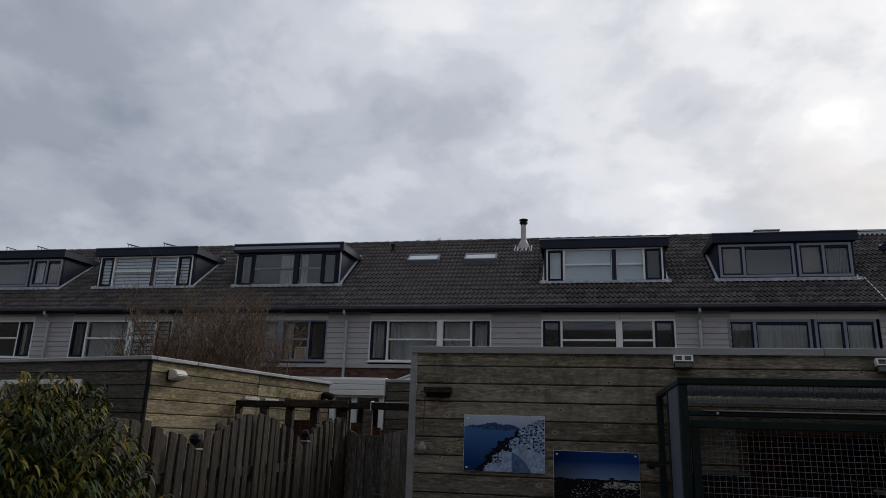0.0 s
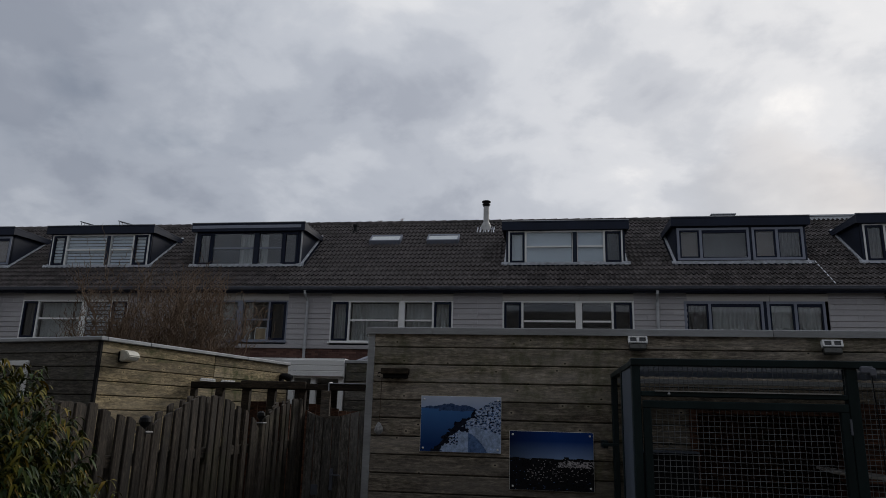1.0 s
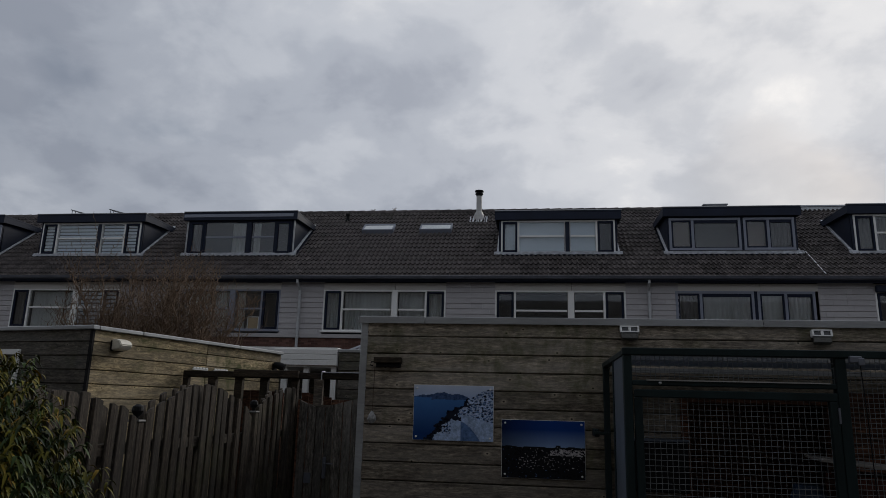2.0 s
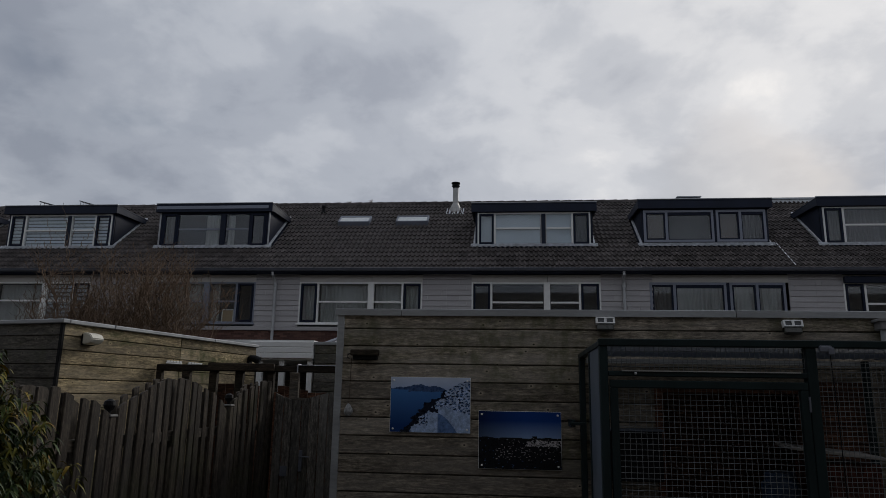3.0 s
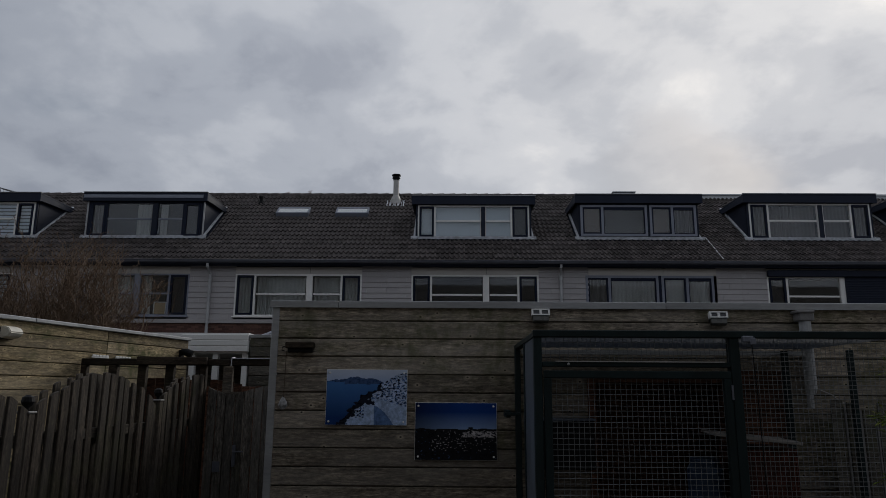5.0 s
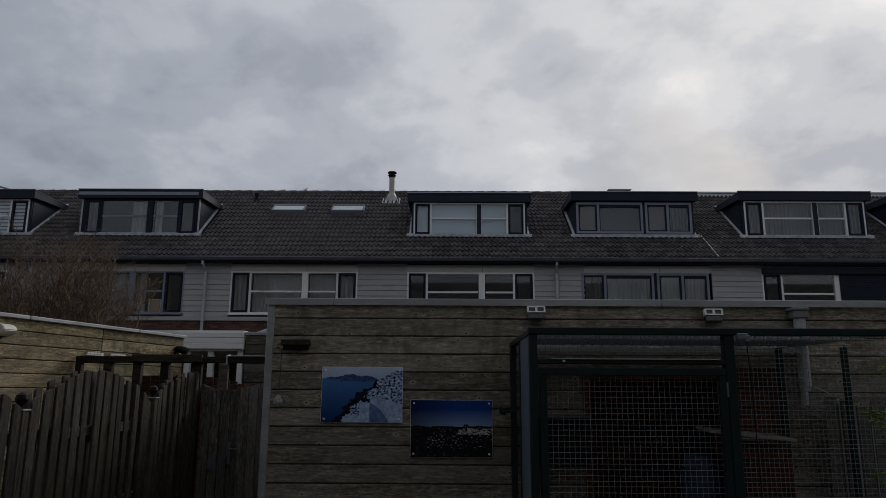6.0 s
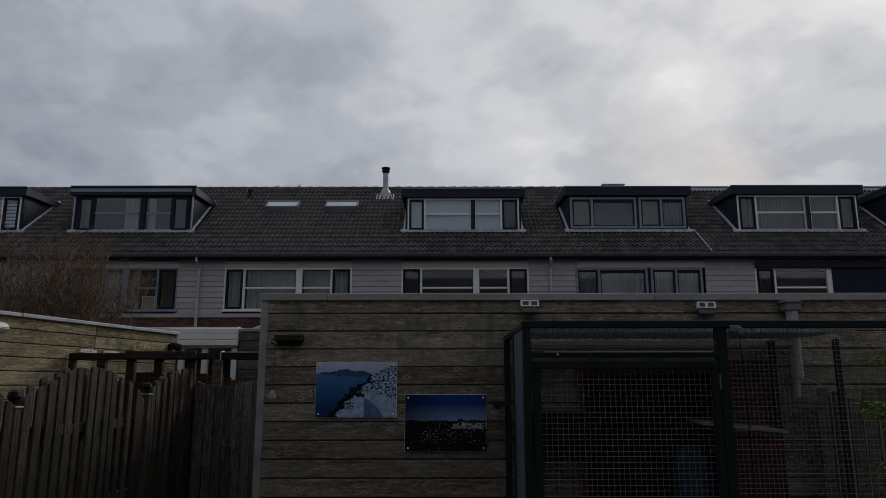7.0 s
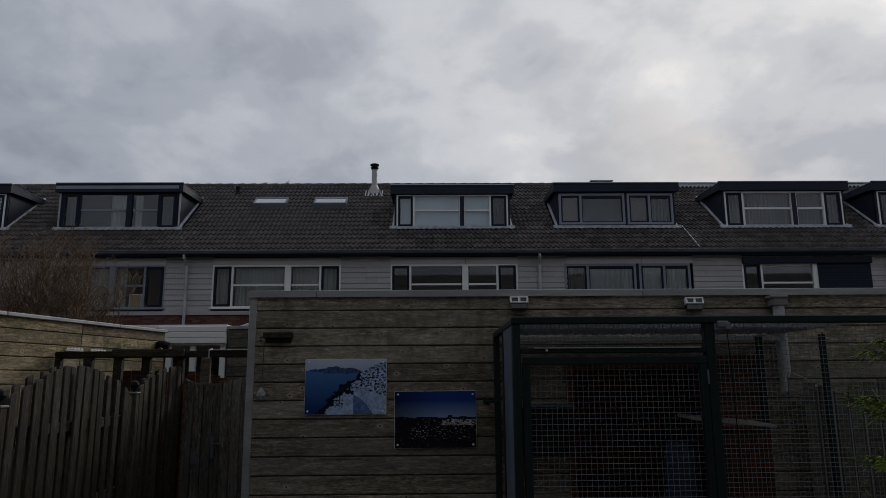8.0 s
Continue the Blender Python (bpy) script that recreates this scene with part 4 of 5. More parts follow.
bracket = thing("wooden_bracket", (-1.36, 5.2, 2.02), "dark wooden bracket screwed to the shed boards", "bracket")
part("block", one_box(-0.1, 0.11, -0.07, 0.0, -0.015, 0.03, bevel=0.005), "beam", bracket)
part("under_block", one_box(-0.085, 0.1, -0.05, 0.0, -0.045, -0.015, bevel=0.004), "black", bracket)
hk = bmesh.new()
tube(hk, [(-0.1, -0.03, 0.0), (-0.125, -0.035, -0.005), (-0.13, -0.035, -0.03), (-0.11, -0.035, -0.035)], 0.005, 6)
part("hook", hk, "black", bracket)
cord = bmesh.new()
tube(cord, [(-1.455, 5.165, 1.985), (-1.457, 5.166, 1.8), (-1.46, 5.165, 1.645)], 0.003, 5)
hang = thing("hanging_bait_bag", (0, 0, 0), "small crumpled grey bag hanging on a cord", "bag")
part("cord", cord, "cord", hang)
bg_ = bmesh.new()
bmesh.ops.create_icosphere(bg_, subdivisions=3, radius=1.0)
for v in bg_.verts:
    d = 1 + 0.16 * noise.noise(v.co * 2.4)
    taper = 0.55 + 0.45 * min(1.0, (1.0 - v.co.z) * 0.8)
    v.co = Vector((-1.46 + v.co.x * 0.034 * d * taper, 5.155 + v.co.y * 0.022 * d, 1.603 + v.co.z * 0.046 * d))
part("bag", bg_, "bag", hang)


# ---- two photo panels on the shed ----
def flat_colour(name, c, rough=0.25, var=0.12):
    return plain(name, c, 0.3, 0, 0.35, 40.0, (1, 1, 1), 160.0, 0.0, 0.3, 0.15)


def fade(name, low, high, z0, z1, side=None):
    n = Nodes(name)
    tc = n.t.nodes.new("ShaderNodeTexCoord")
    s = n.t.nodes.new("ShaderNodeSeparateXYZ")
    n.t.links.new(tc.outputs["Object"], s.inputs[0])
    r = n.t.nodes.new("ShaderNodeMapRange")
    n.t.links.new(s.outputs[2], r.inputs[0])
    r.inputs[1].default_value, r.inputs[2].default_value = z0, z1
    col = n.mix(r.outputs[0], low, high)
    if side:
        w = n.t.nodes.new("ShaderNodeMapRange")
        n.t.links.new(s.outputs[0], w.inputs[0])
        w.inputs[1].default_value, w.inputs[2].default_value = side
        w.inputs[3].default_value = 0.25
        col = n.mix(1.0, col, w.outputs[0], "MULTIPLY")
    return n.done(n.mix(0.3, col, n.ramp(n.noise(9.0), (0.3, 0.8), (0.7, 1.15)), "MULTIPLY"), 0.3, spec=0.15)


PRINT = [fade("print_haze_sky", (0.36, 0.45, 0.64), (0.5, 0.56, 0.68), 0.32, 0.4), fade("print_sea", (0.006, 0.035, 0.14), (0.06, 0.17, 0.4), 0.05, 0.34),
         flat_colour("print_far_land", (0.045, 0.085, 0.19)), flat_colour("print_rock", (0.006, 0.009, 0.02)), flat_colour("print_white_walls", (0.38, 0.46, 0.62)),
         flat_colour("print_blue_shade", (0.09, 0.16, 0.32)), flat_colour("print_terrace", (0.33, 0.43, 0.62)), fade("print_deep_sky", (0.2, 0.3, 0.5), (0.005, 0.045, 0.22), 0.215, 0.34, (0.0, 0.34)),
         flat_colour("print_night_land", (0.004, 0.005, 0.008)), flat_colour("print_pale_houses", (0.42, 0.4, 0.41))]


def coast(u, v):
    n = noise.noise(Vector((u * 9, v * 9, 1))) * 0.07 + noise.noise(Vector((u * 26, v * 26, 4))) * 0.035
    f = noise.noise(Vector((u * 34, v * 34, 5))) + 0.5 * noise.noise(Vector((u * 80, v * 80, 3)))
    left = 0.14 + 0.56 * v + n
    hill = 0.64 + 0.3 * min(1.0, max(0.0, (u - 0.45) / 0.5)) + 0.5 * n
    if u < left + 0.1 and v > 0.6 or v > hill:
        isle = 0.79 + 0.07 * math.sin(min(3.1, max(0.0, (u - 0.02) * 4.2))) + n * 0.35 - 0.12 * max(0.0, u - 0.5)
        return 0 if v > isle else (2 if v > 0.775 - 0.04 * (u > 0.22) + n * 0.2 else 1)
    if u < left:
        return 1
    if u < left + 0.17 + n * 1.5 and not (v < 0.35 and u > left + 0.1):
        return 3
    if v < 0.47 - 0.42 * max(0, u - 0.66) and u > 0.47 - 0.2 * (v < 0.12):
        return 5 if 0.6 < u < 0.6 + 0.24 * max(0.0, 1 - v / 0.34) ** 0.6 else 6
    return 4 if f > -0.02 else (5 if f > -0.3 else 3)


def town(u, v):
    n = noise.noise(Vector((u * 6, v * 6, 9))) * 0.04
    f = 0.7 * noise.noise(Vector((u * 30, v * 40, 2))) + 0.6 * noise.noise(Vector((u * 75, v * 90, 7)))
    if v > 0.54 + n * 0.5 + 0.03 * (abs(u - 0.68) < 0.03):
        return 7
    if u > 0.2 and v > 0.1 and f > 0.3 + 0.9 * abs(v - 0.42 + 0.15 * (u < 0.6)) and abs(v - 0.36) < 0.2:
        return 9
    if u > 0.58 and 0.4 < v < 0.5 + n and f > -0.08:
        return 9
    return 5 if f > 0.55 else 8


def photo_panel(x, z, w, h, paint, label):
    """A printed acrylic panel on stand-off screws."""
    p = thing("photo_panel", (x, 5.2, z), label, "photo print", "photo panels on the shed")
    part("backing", one_box(0, w, -0.016, -0.01, 0, h, bevel=0.0015), "white", p)
    nu, nv = 144, 96
    bm = bmesh.new()
    grid = [[bm.verts.new((w * (0.004 + 0.992 * i / nu), -0.0168, h * (0.005 + 0.99 * j / nv))) for i in range(nu + 1)] for j in range(nv + 1)]
    for j in range(nv):
        for i in range(nu):
            bm.faces.new((grid[j][i], grid[j][i + 1], grid[j + 1][i + 1], grid[j + 1][i])).material_index = paint((i + 0.5) / nu, (j + 0.5) / nv)
    part("print", bm, PRINT, p)
    for a in (0.025, w - 0.025):
        for b in (0.025, h - 0.025):
            s = bmesh.new()
            tube(s, [(a, 0.0, b), (a, -0.019, b), (a, -0.023, b)], [0.008, 0.008, 0.005], 10)
            part("screw_cap", s, "white", p)


photo_panel(-1.15, 1.45, 0.6, 0.402, coast, "glossy photo print of a blue sea and white village")
photo_panel(-0.49, 1.208, 0.6, 0.408, town, "glossy photo print of a town under deep blue sky")

# ---- the aviary ----
CY, CX = 3.9, 0.24
cage = thing("aviary", (0, 0, 0), "black-green steel aviary with welded wire mesh before the shed", "aviary")


def bar(x0, x1, y0, y1, z0, z1, name="frame_bar", parent=cage, material="steel"):
    return part(name, one_box(x0, x1, y0, y1, z0, z1, bevel=0.004), material, parent)


for a, b in ((CX, 0.285), (1.335, 1.39), (2.5, 2.56), (3.5, 3.56)):
    bar(a, b, CY, CY + 0.06, 0, 2.0, "post")
bar(CX - 0.005, 3.56, CY - 0.01, CY + 0.06, 2.0, 2.04, "top_beam")
bar(0.285, 1.335, CY + 0.002, CY + 0.05, 1.836, 1.864, "rail")
part("rail_strip", one_box(0.36, 1.3, CY - 0.008, CY + 0.002, 1.862, 1.868), "flue", cage, "thin bright metal strip on the rail")
bar(CX, CX + 0.04, 5.08, 5.15, 0, 2.0, "post")
bar(CX, CX + 0.045, CY + 0.06, 5.17, 2.0, 2.035, "side_rail")
bar(CX, CX + 0.03, 4.47, 4.5, 0, 2.0, "post")
bar(3.52, 3.56, CY + 0.06, 5.17, 2.0, 2.035, "side_rail")
bar(2.555, 2.593, 4.9, 4.94, 0, 2.0, "post")
bar(2.172, 2.212, 5.06, 5.1, 0, 2.0, "post")
for z in (0.04, 0.9):
    bar(1.39, 2.5, CY + 0.01, CY + 0.045, z, z + 0.035, "rail")
part("side_sheet", one_box(CX + 0.008, CX + 0.018, CY + 0.06, 4.47, 0.0, 2.0), "sheet", cage, "grey-blue plastic side sheet")
roofing = bmesh.new()
n = 60
rings = []
for i in range(n + 1):
    x = CX + (2.42 - CX) * i / n
    d = 0.004 * math.cos(i * math.pi)
    rings.append((roofing.verts.new((x, CY + 0.062, 2.022 + d)), roofing.verts.new((x, 5.17, 2.02 + d))))
for p, q in zip(rings, rings[1:]):
    roofing.faces.new((p[0], q[0], q[1], p[1]))
bmesh.ops.solidify(roofing, geom=roofing.faces[:], thickness=0.003)
part("roof_sheet", roofing, "sheet", cage, "corrugated grey plastic roof sheet").visible_shadow = False
part("roof_batten", one_box(CX + 0.05, 2.42, 5.11, 5.16, 1.97, 2.0), "pvc", cage)


def mesh_net(x0, x1, z0, z1, y, parent, step=0.0254, r=0.0014):
    bm = bmesh.new()
    rnd = random.Random(int(x0 * 100 + z0 * 10))
    k = int((x1 - x0) / step)
    for i in range(k + 1):
        x = x0 + (x1 - x0) * i / k
        w = 0.002 * math.sin(i * 1.3)
        tube(bm, [(x + w, y + 0.003 * math.sin(i), z0), (x - w, y + 0.004 * math.sin(i * 0.7 + 1), (z0 + z1) / 2), (x, y, z1)], r, 4, False)
    k = int((z1 - z0) / step)
    for i in range(k + 1):
        z = z0 + (z1 - z0) * i / k
        tube(bm, [(x0, y + 0.002, z), ((x0 + x1) / 2, y + 0.004 * math.sin(i * 0.9), z + 0.002 * math.sin(i * 1.9)), (x1, y + 0.002, z)], r, 4, False)
    return part("wire_mesh", bm, "wire", parent)


mesh_net(0.285, 1.335, 1.862, 2.0, CY + 0.03, cage)
mesh_net(1.39, 2.5, 0.0, 2.0, CY + 0.03, cage)
mesh_net(2.56, 3.5, 0.0, 2.0, CY + 0.03, cage)
door = part("cage_door", one_box(0.293, 1.332, CY - 0.004, CY + 0.036, 1.773, 1.815, bevel=0.004), "steel", cage, "steel-framed mesh door")
part("bottom_rail", one_box(0.293, 1.332, CY - 0.004, CY + 0.036, 0.03, 0.072, bevel=0.004), "steel", door)
for a in (0.293, 1.29):
    part("stile", one_box(a, a + 0.042, CY - 0.004, CY + 0.036, 0.072, 1.773, bevel=0.004), "steel", door)
mesh_net(0.335, 1.29, 0.072, 1.773, CY + 0.028, door, 0.0295)
kn = bmesh.new()
tube(kn, [(0.43, CY, 1.85), (0.43, CY - 0.018, 1.85), (0.43, CY - 0.022, 1.85)], [0.007, 0.007, 0.004], 10)
part("knob", kn, "pvc", door)
part("hinge", one_box(1.326, 1.335, CY - 0.012, CY - 0.004, 1.66, 1.74), "gutter", door)
lk = bmesh.new()
box(lk, 1.4, 1.46, CY - 0.03, CY, 1.975, 2.01, 0.004)
box(lk, 1.44, 1.47, CY - 0.035, CY, 1.96, 2.0, 0.004)
part("clamp", lk, "gutter", cage)
cb = bmesh.new()
tube(cb, [(1.455, CY - 0.01, 1.96), (1.465, CY - 0.008, 1.7), (1.47, CY - 0.008, 1.3), (1.477, CY - 0.008, 0.6)], 0.003, 5)
part("cable", cb, "black", cage)
ar = bmesh.new()
box(ar, 0.15, CX + 0.02, 4.9, 4.93, 1.535, 1.555, 0.003)
box(ar, 0.16, 0.19, 4.93, 5.2, 1.52, 1.57, 0.003)
part("stay", ar, "steel", cage)

cab = thing("nest_cabinet", (0, 0, 0), "dark red wooden cabinet with pale top inside the aviary", "cabinet")
part("body", one_box(1.62, 1.95, 4.5, 4.95, 0, 1.355, bevel=0.006), "redpanel", cab)
part("top", one_box(-0.25, 0.26, -0.24, 0.24, -0.01, 0.01, bevel=0.004, m=pose(1.71, 4.66, 1.42, 0, 5.5, -9)), "boardlight", cab)
part("door", one_box(1.64, 1.93, 4.482, 4.5, 0.05, 1.28, bevel=0.004), "redpanel", cab)
box_ = thing("wall_box", (0, 0, 0), "dark wooden box with pale top edge on the shed wall", "box")
part("body", one_box(0.36, 0.78, 4.98, 5.19, 1.17, 1.5, bevel=0.005), "black", box_)
part("lid", one_box(0.34, 0.79, 4.96, 5.195, 1.5, 1.515, bevel=0.003), "sheet", box_)
drum = thing("plastic_drum", (1.46, 4.78, 0), "blue plastic drum standing in the aviary", "drum")
bm = bmesh.new()
lathe(bm, [(0.1, 0.0), (0.115, 0.03), (0.115, 0.4), (0.12, 0.42), (0.115, 0.44), (0.115, 0.85), (0.12, 0.87), (0.115, 0.89), (0.115, 1.2), (0.09, 1.25)], 20)
part("body", bm, "blue", drum)
bm = bmesh.new()
lathe(bm, [(0.095, 1.245), (0.095, 1.275), (0.02, 1.285)], 20)
part("lid", bm, "blue", drum)

drain = thing("rain_pipe", (0, 0, 0), "grey rain pipe with square hopper on the shed wall", "drainpipe")
bm = bmesh.new()
box(bm, 2.335, 2.445, 5.09, 5.195, 2.222, 2.285, 0.008)
box(bm, 2.318, 2.445, 5.08, 5.195, 2.28, 2.3, 0.004)
part("hopper", bm, "hopper", drain)
bm = bmesh.new()
tube(bm, [(2.394, 5.14, 2.23), (2.394, 5.14, 1.73), (2.388, 5.14, 1.7)], [0.042, 0.042, 0.034], 14)
part("pipe", bm, "pvc", drain)
bm = bmesh.new()
tube(bm, [(2.38, 5.13, 1.75), (2.373, 5.13, 1.594)], 0.024, 12)
part("lower_pipe", bm, "pvc", drain)
bm = bmesh.new()
tube(bm, [(2.394, 5.14, 2.1), (2.394, 5.14, 2.07)], 0.047, 14)
part("pipe_clip", bm, "gutter", drain)
stick = bmesh.new()
tube(stick, [(2.43, 5.08, 1.72), (2.5, 5.07, 1.69), (2.56, 5.06, 1.635), (2.63, 5.05, 1.6)], [0.006, 0.005, 0.005, 0.003], 5)
tube(stick, [(2.56, 5.06, 1.635), (2.63, 5.06, 1.635)], [0.004, 0.002], 5)
tagged(part("dry_stick", stick, "boardlight"), "pale dry stick leaning by the rain pipe", "stick")

pal = thing("slat_fence", (0, 5.0, 0), "low dark slatted fence by the shed wall, pale strips for light in its gaps", "fence")
for i in range(15):
    x = 2.45 + i * 0.108
    top = 1.6 + 0.12 * min(1.0, abs(i - 2) / 4) + 0.012 * math.sin(i * 2.3)
    part("slat", one_box(x, x + 0.085, 0.0, 0.018, 0, top, bevel=0.004), "shed_dark", pal)
    # pale strip standing in for the light seen through the gap between slats
    part("batten", one_box(x + 0.086, x + 0.096, -0.008, 0.012, 0, top - 0.05), "hopper", pal)
part("rail", one_box(2.45, 4.05, 0.018, 0.04, 0.5, 0.56), "shed_dark", pal)
part("rail", one_box(2.45, 4.05, 0.018, 0.04, 1.3, 1.36), "shed_dark", pal)

# ---- the neighbour's shed ----
TURN = -13.5
CORNER = Vector((-4.41, 6.03, 0))
nshed = thing("neighbour_shed", CORNER, "flat-roofed shed of pale weathered boards with zinc edge", "shed", turn=TURN)
SIDE = pose(0, 0, 0, 0, 0, 90)


for a in ((-3.6, -0.03, 0.03, 0.1, 0, 1.4), (-0.92, -0.03, 0.03, 0.1, 1.4, 2.3), (-3.6, -2.2, 0.03, 0.1, 1.4, 2.3), (-2.2, -0.92, 0.03, 0.1, 2.14, 2.3),
          (-0.1, -0.03, 0.1, 3.1, 0, 2.3), (-3.6, -0.1, 3.0, 3.1, 0, 2.3), (-3.6, -3.5, 0.1, 3.0, 0, 2.3)):
    part("wall_panel", one_box(*a), "shed_dark", nshed)
part("flat_roof", one_box(-3.6, -0.01, 0.02, 3.12, 2.3, 2.335), "gutter", nshed)
# front boards coloured darker than the side, as they face away from the sun
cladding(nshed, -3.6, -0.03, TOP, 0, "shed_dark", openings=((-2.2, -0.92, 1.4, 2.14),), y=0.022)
shared_side = {}
for a, b in ((0.02, 1.63), (1.642, 3.12)):
    z, h = TOP - 0.115, 0.115
    while z + h > 0:
        key = (a, h)
        if key not in shared_side:
            # same cladding in the lighter colour that carries the side light
            shared_side[key] = board_mesh("side_plank", b - a, h, 0.02, "shed_lit_side")
        piece("side_plank", shared_side[key], SIDE @ Matrix.Translation((a, 0.022, z)), nshed)
        z, h = z - BOARD, BOARD
# black strip standing in for the shaded gap at the corner
part("corner_post", one_box(-0.035, 0.0, -0.002, 0.03, 0, TOP, bevel=0.004), "black", nshed)
part("roof_trim", one_box(-3.62, 0.03, -0.03, 0.05, TOP + 0.001, TOP + 0.04, bevel=0.006), "trim", nshed)
for a, b in ((0.051, 0.6), (0.605, 2.2), (2.205, 3.14)):
    part("roof_trim", one_box(-0.05, 0.03, a, b, TOP + 0.001, TOP + 0.04, bevel=0.006), "trim", nshed, "pale zinc roof edge")
wf = part("shed_window", frame_of(-2.2, -0.92, -0.02, 0.06, 1.4, 2.14, 0.05), "white", nshed, "white-framed shed window")
pane(wf, -2.15, -0.97, 0.02, 1.45, 2.09)
for s in (1.42, 1.78):
    gr = bmesh.new()
    for j in range(5):
        box(gr, 0.001, 0.012, s + j * 0.05, s + j * 0.05 + 0.038, 2.045, 2.062)
    box(gr, 0.001, 0.006, s - 0.01, s + 0.25, 2.03, 2.044)
    part("vent_grille", gr, "white", nshed)

lamp = thing("bulkhead_lamp", CORNER, "cream plastic bulkhead lamp on the neighbour's shed wall", "outdoor lamp", turn=TURN)
bm = bmesh.new()
prism(bm, [(0.0, -0.05), (0.0, 0.055), (0.03, 0.062), (0.1, 0.04), (0.13, 0.0), (0.1, -0.04), (0.03, -0.055)], 0.22, 0.37)
bmesh.ops.bevel(bm, geom=bm.edges[:], offset=0.008, segments=2, affect="EDGES")
bmesh.ops.translate(bm, verts=bm.verts, vec=(0.012, 0, 2.2))
part("housing", bm, "cream", lamp)
part("base", one_box(0.0, 0.03, 0.215, 0.375, 2.14, 2.25, bevel=0.01), "black", lamp)
spot = thing("security_light", CORNER, "small black security light at the shed's end", "outdoor lamp", turn=TURN)
part("base", one_box(0.0, 0.03, 2.93, 3.01, 2.04, 2.2, bevel=0.006), "black", spot)
part("arm", one_box(0.03, 0.07, 2.95, 2.99, 2.14, 2.175, bevel=0.004), "black", spot)
bm = bmesh.new()
tube(bm, [(0.03, 2.93, 2.185), (0.09, 2.96, 2.17), (0.15, 2.99, 2.14), (0.155, 2.992, 2.138)], [0.03, 0.048, 0.055, 0.04], 14)
part("head", bm, "black", spot)

# ---- boundary fence, gate and portal ----
FX = -2.75


fence = thing("boundary_fence", (FX, 0, 0), "weathered grey-brown slat fence with arched panels and ball-topped posts", "fence")


def fence_panel(y0, span=1.8, cut=None, arch=0.235, lift=0.0):
    end = cut or span
    rnd = random.Random(int(y0 * 10))
    step = 0.128
    here = pose(0, y0, 0, 0, 0, 90)

    def crest(s):
        return 1.57 + lift + arch * math.sin(math.pi * min(max(s / span, 0), 1)) ** 0.85

    for row, (off, y, name) in enumerate(((0.05, -0.02, "slat"), (0.05 + step * 0.55, 0.06, "rear_slat"))):
        s = off
        while s < end - 0.04:
            w = 0.074 + 0.016 * rnd.random() if row == 0 else 0.05 + 0.03 * rnd.random()
            b = min(s + w, end - 0.01)
            bm = bmesh.new()
            chip = 0.012 * rnd.random()
            prism(bm, [(s, 0.03), (b, 0.03), (b, crest(b) - chip), (s + 0.3 * w, crest(s + 0.3 * w)), (s, crest(s) - 0.006)], y - 0.009, y + 0.009)
            bmesh.ops.bevel(bm, geom=[e for e in bm.edges if abs(e.verts[0].co.x - e.verts[1].co.x) < 1e-5], offset=0.004, segments=1, affect="EDGES")
            ob = part(name, bm, "fence", fence)
            ob.matrix_basis = here @ pose(0, 0.006 * rnd.uniform(-1, 1), 0.012 * rnd.uniform(-1, 1), 0.5 * rnd.uniform(-1, 1), 0.5 * rnd.uniform(-1, 1), 0)
            s += step
    for z in (0.25, 0.8, 1.36):
        part("rail", one_box(0.03, end - 0.01, -0.01, 0.036, z, z + 0.07, bevel=0.003), "rail", fence).matrix_basis = here


def fence_post(y, lift=0.0):
    z = 1.55 + lift
    p = part("post", one_box(-0.035, 0.035, y - 0.035, y + 0.035, 0, z, bevel=0.006), "fence", fence)
    part("cap", one_box(-0.042, 0.042, y - 0.042, y + 0.042, z, z + 0.014, bevel=0.004), "hopper", p, "grey metal post cap")
    bm = bmesh.new()
    lathe(bm, [(0.012, 0.014), (0.014, 0.035), (0.028, 0.048), (0.038, 0.07), (0.032, 0.096), (0.01, 0.11)], 14, (0, y, z))
    part("knob", bm, "black", p, "dark ball knob")


fence_post(2.35)
fence_post(4.17)
fence_post(6.03, 0.05)
fence_panel(2.35, arch=0.17)
fence_panel(4.17)
fence_panel(6.03, span=2.15, cut=1.06, lift=0.05)

gate = thing("garden_gate", (-2.7, 7.12, 0), "dark weathered plank garden gate with a scooped top", "gate")
rnd = random.Random(12)
GW = 1.12
s = 0.0
i = 0
while s < GW:
    w = 0.094
    b = min(GW, s + w)

    def scoop(q):
        return 1.725 - 0.38 * q if q < 0.26 else 1.65 + 0.22 * ((q - 0.26) / 0.86) ** 0.9
    bm = bmesh.new()
    prism(bm, [(s + 0.006, 0.05), (b - 0.006, 0.05), (b - 0.006, scoop(b)), (s + 0.006, scoop(s))], -0.012 + 0.008 * (i % 2), 0.012 + 0.008 * (i % 2))
    part("plank", bm, "gate", gate)
    s += w
    i += 1
for z in (0.3, 0.95, 1.6):
    part("rail", one_box(0.0, GW, 0.012, 0.05, z, z + 0.08), "rail", gate)
lt = bmesh.new()
box(lt, 0.29, 0.325, -0.03, -0.012, 0.95, 1.16, 0.004)
tube(lt, [(0.305, -0.03, 1.1), (0.305, -0.06, 1.1), (0.41, -0.065, 1.1)], 0.007, 8)
part("latch", lt, "gutter", gate, "grey metal latch handle")
part("letter_plate", one_box(0.1, 0.17, -0.022, -0.012, 0.9, 1.0), "gutter", gate)

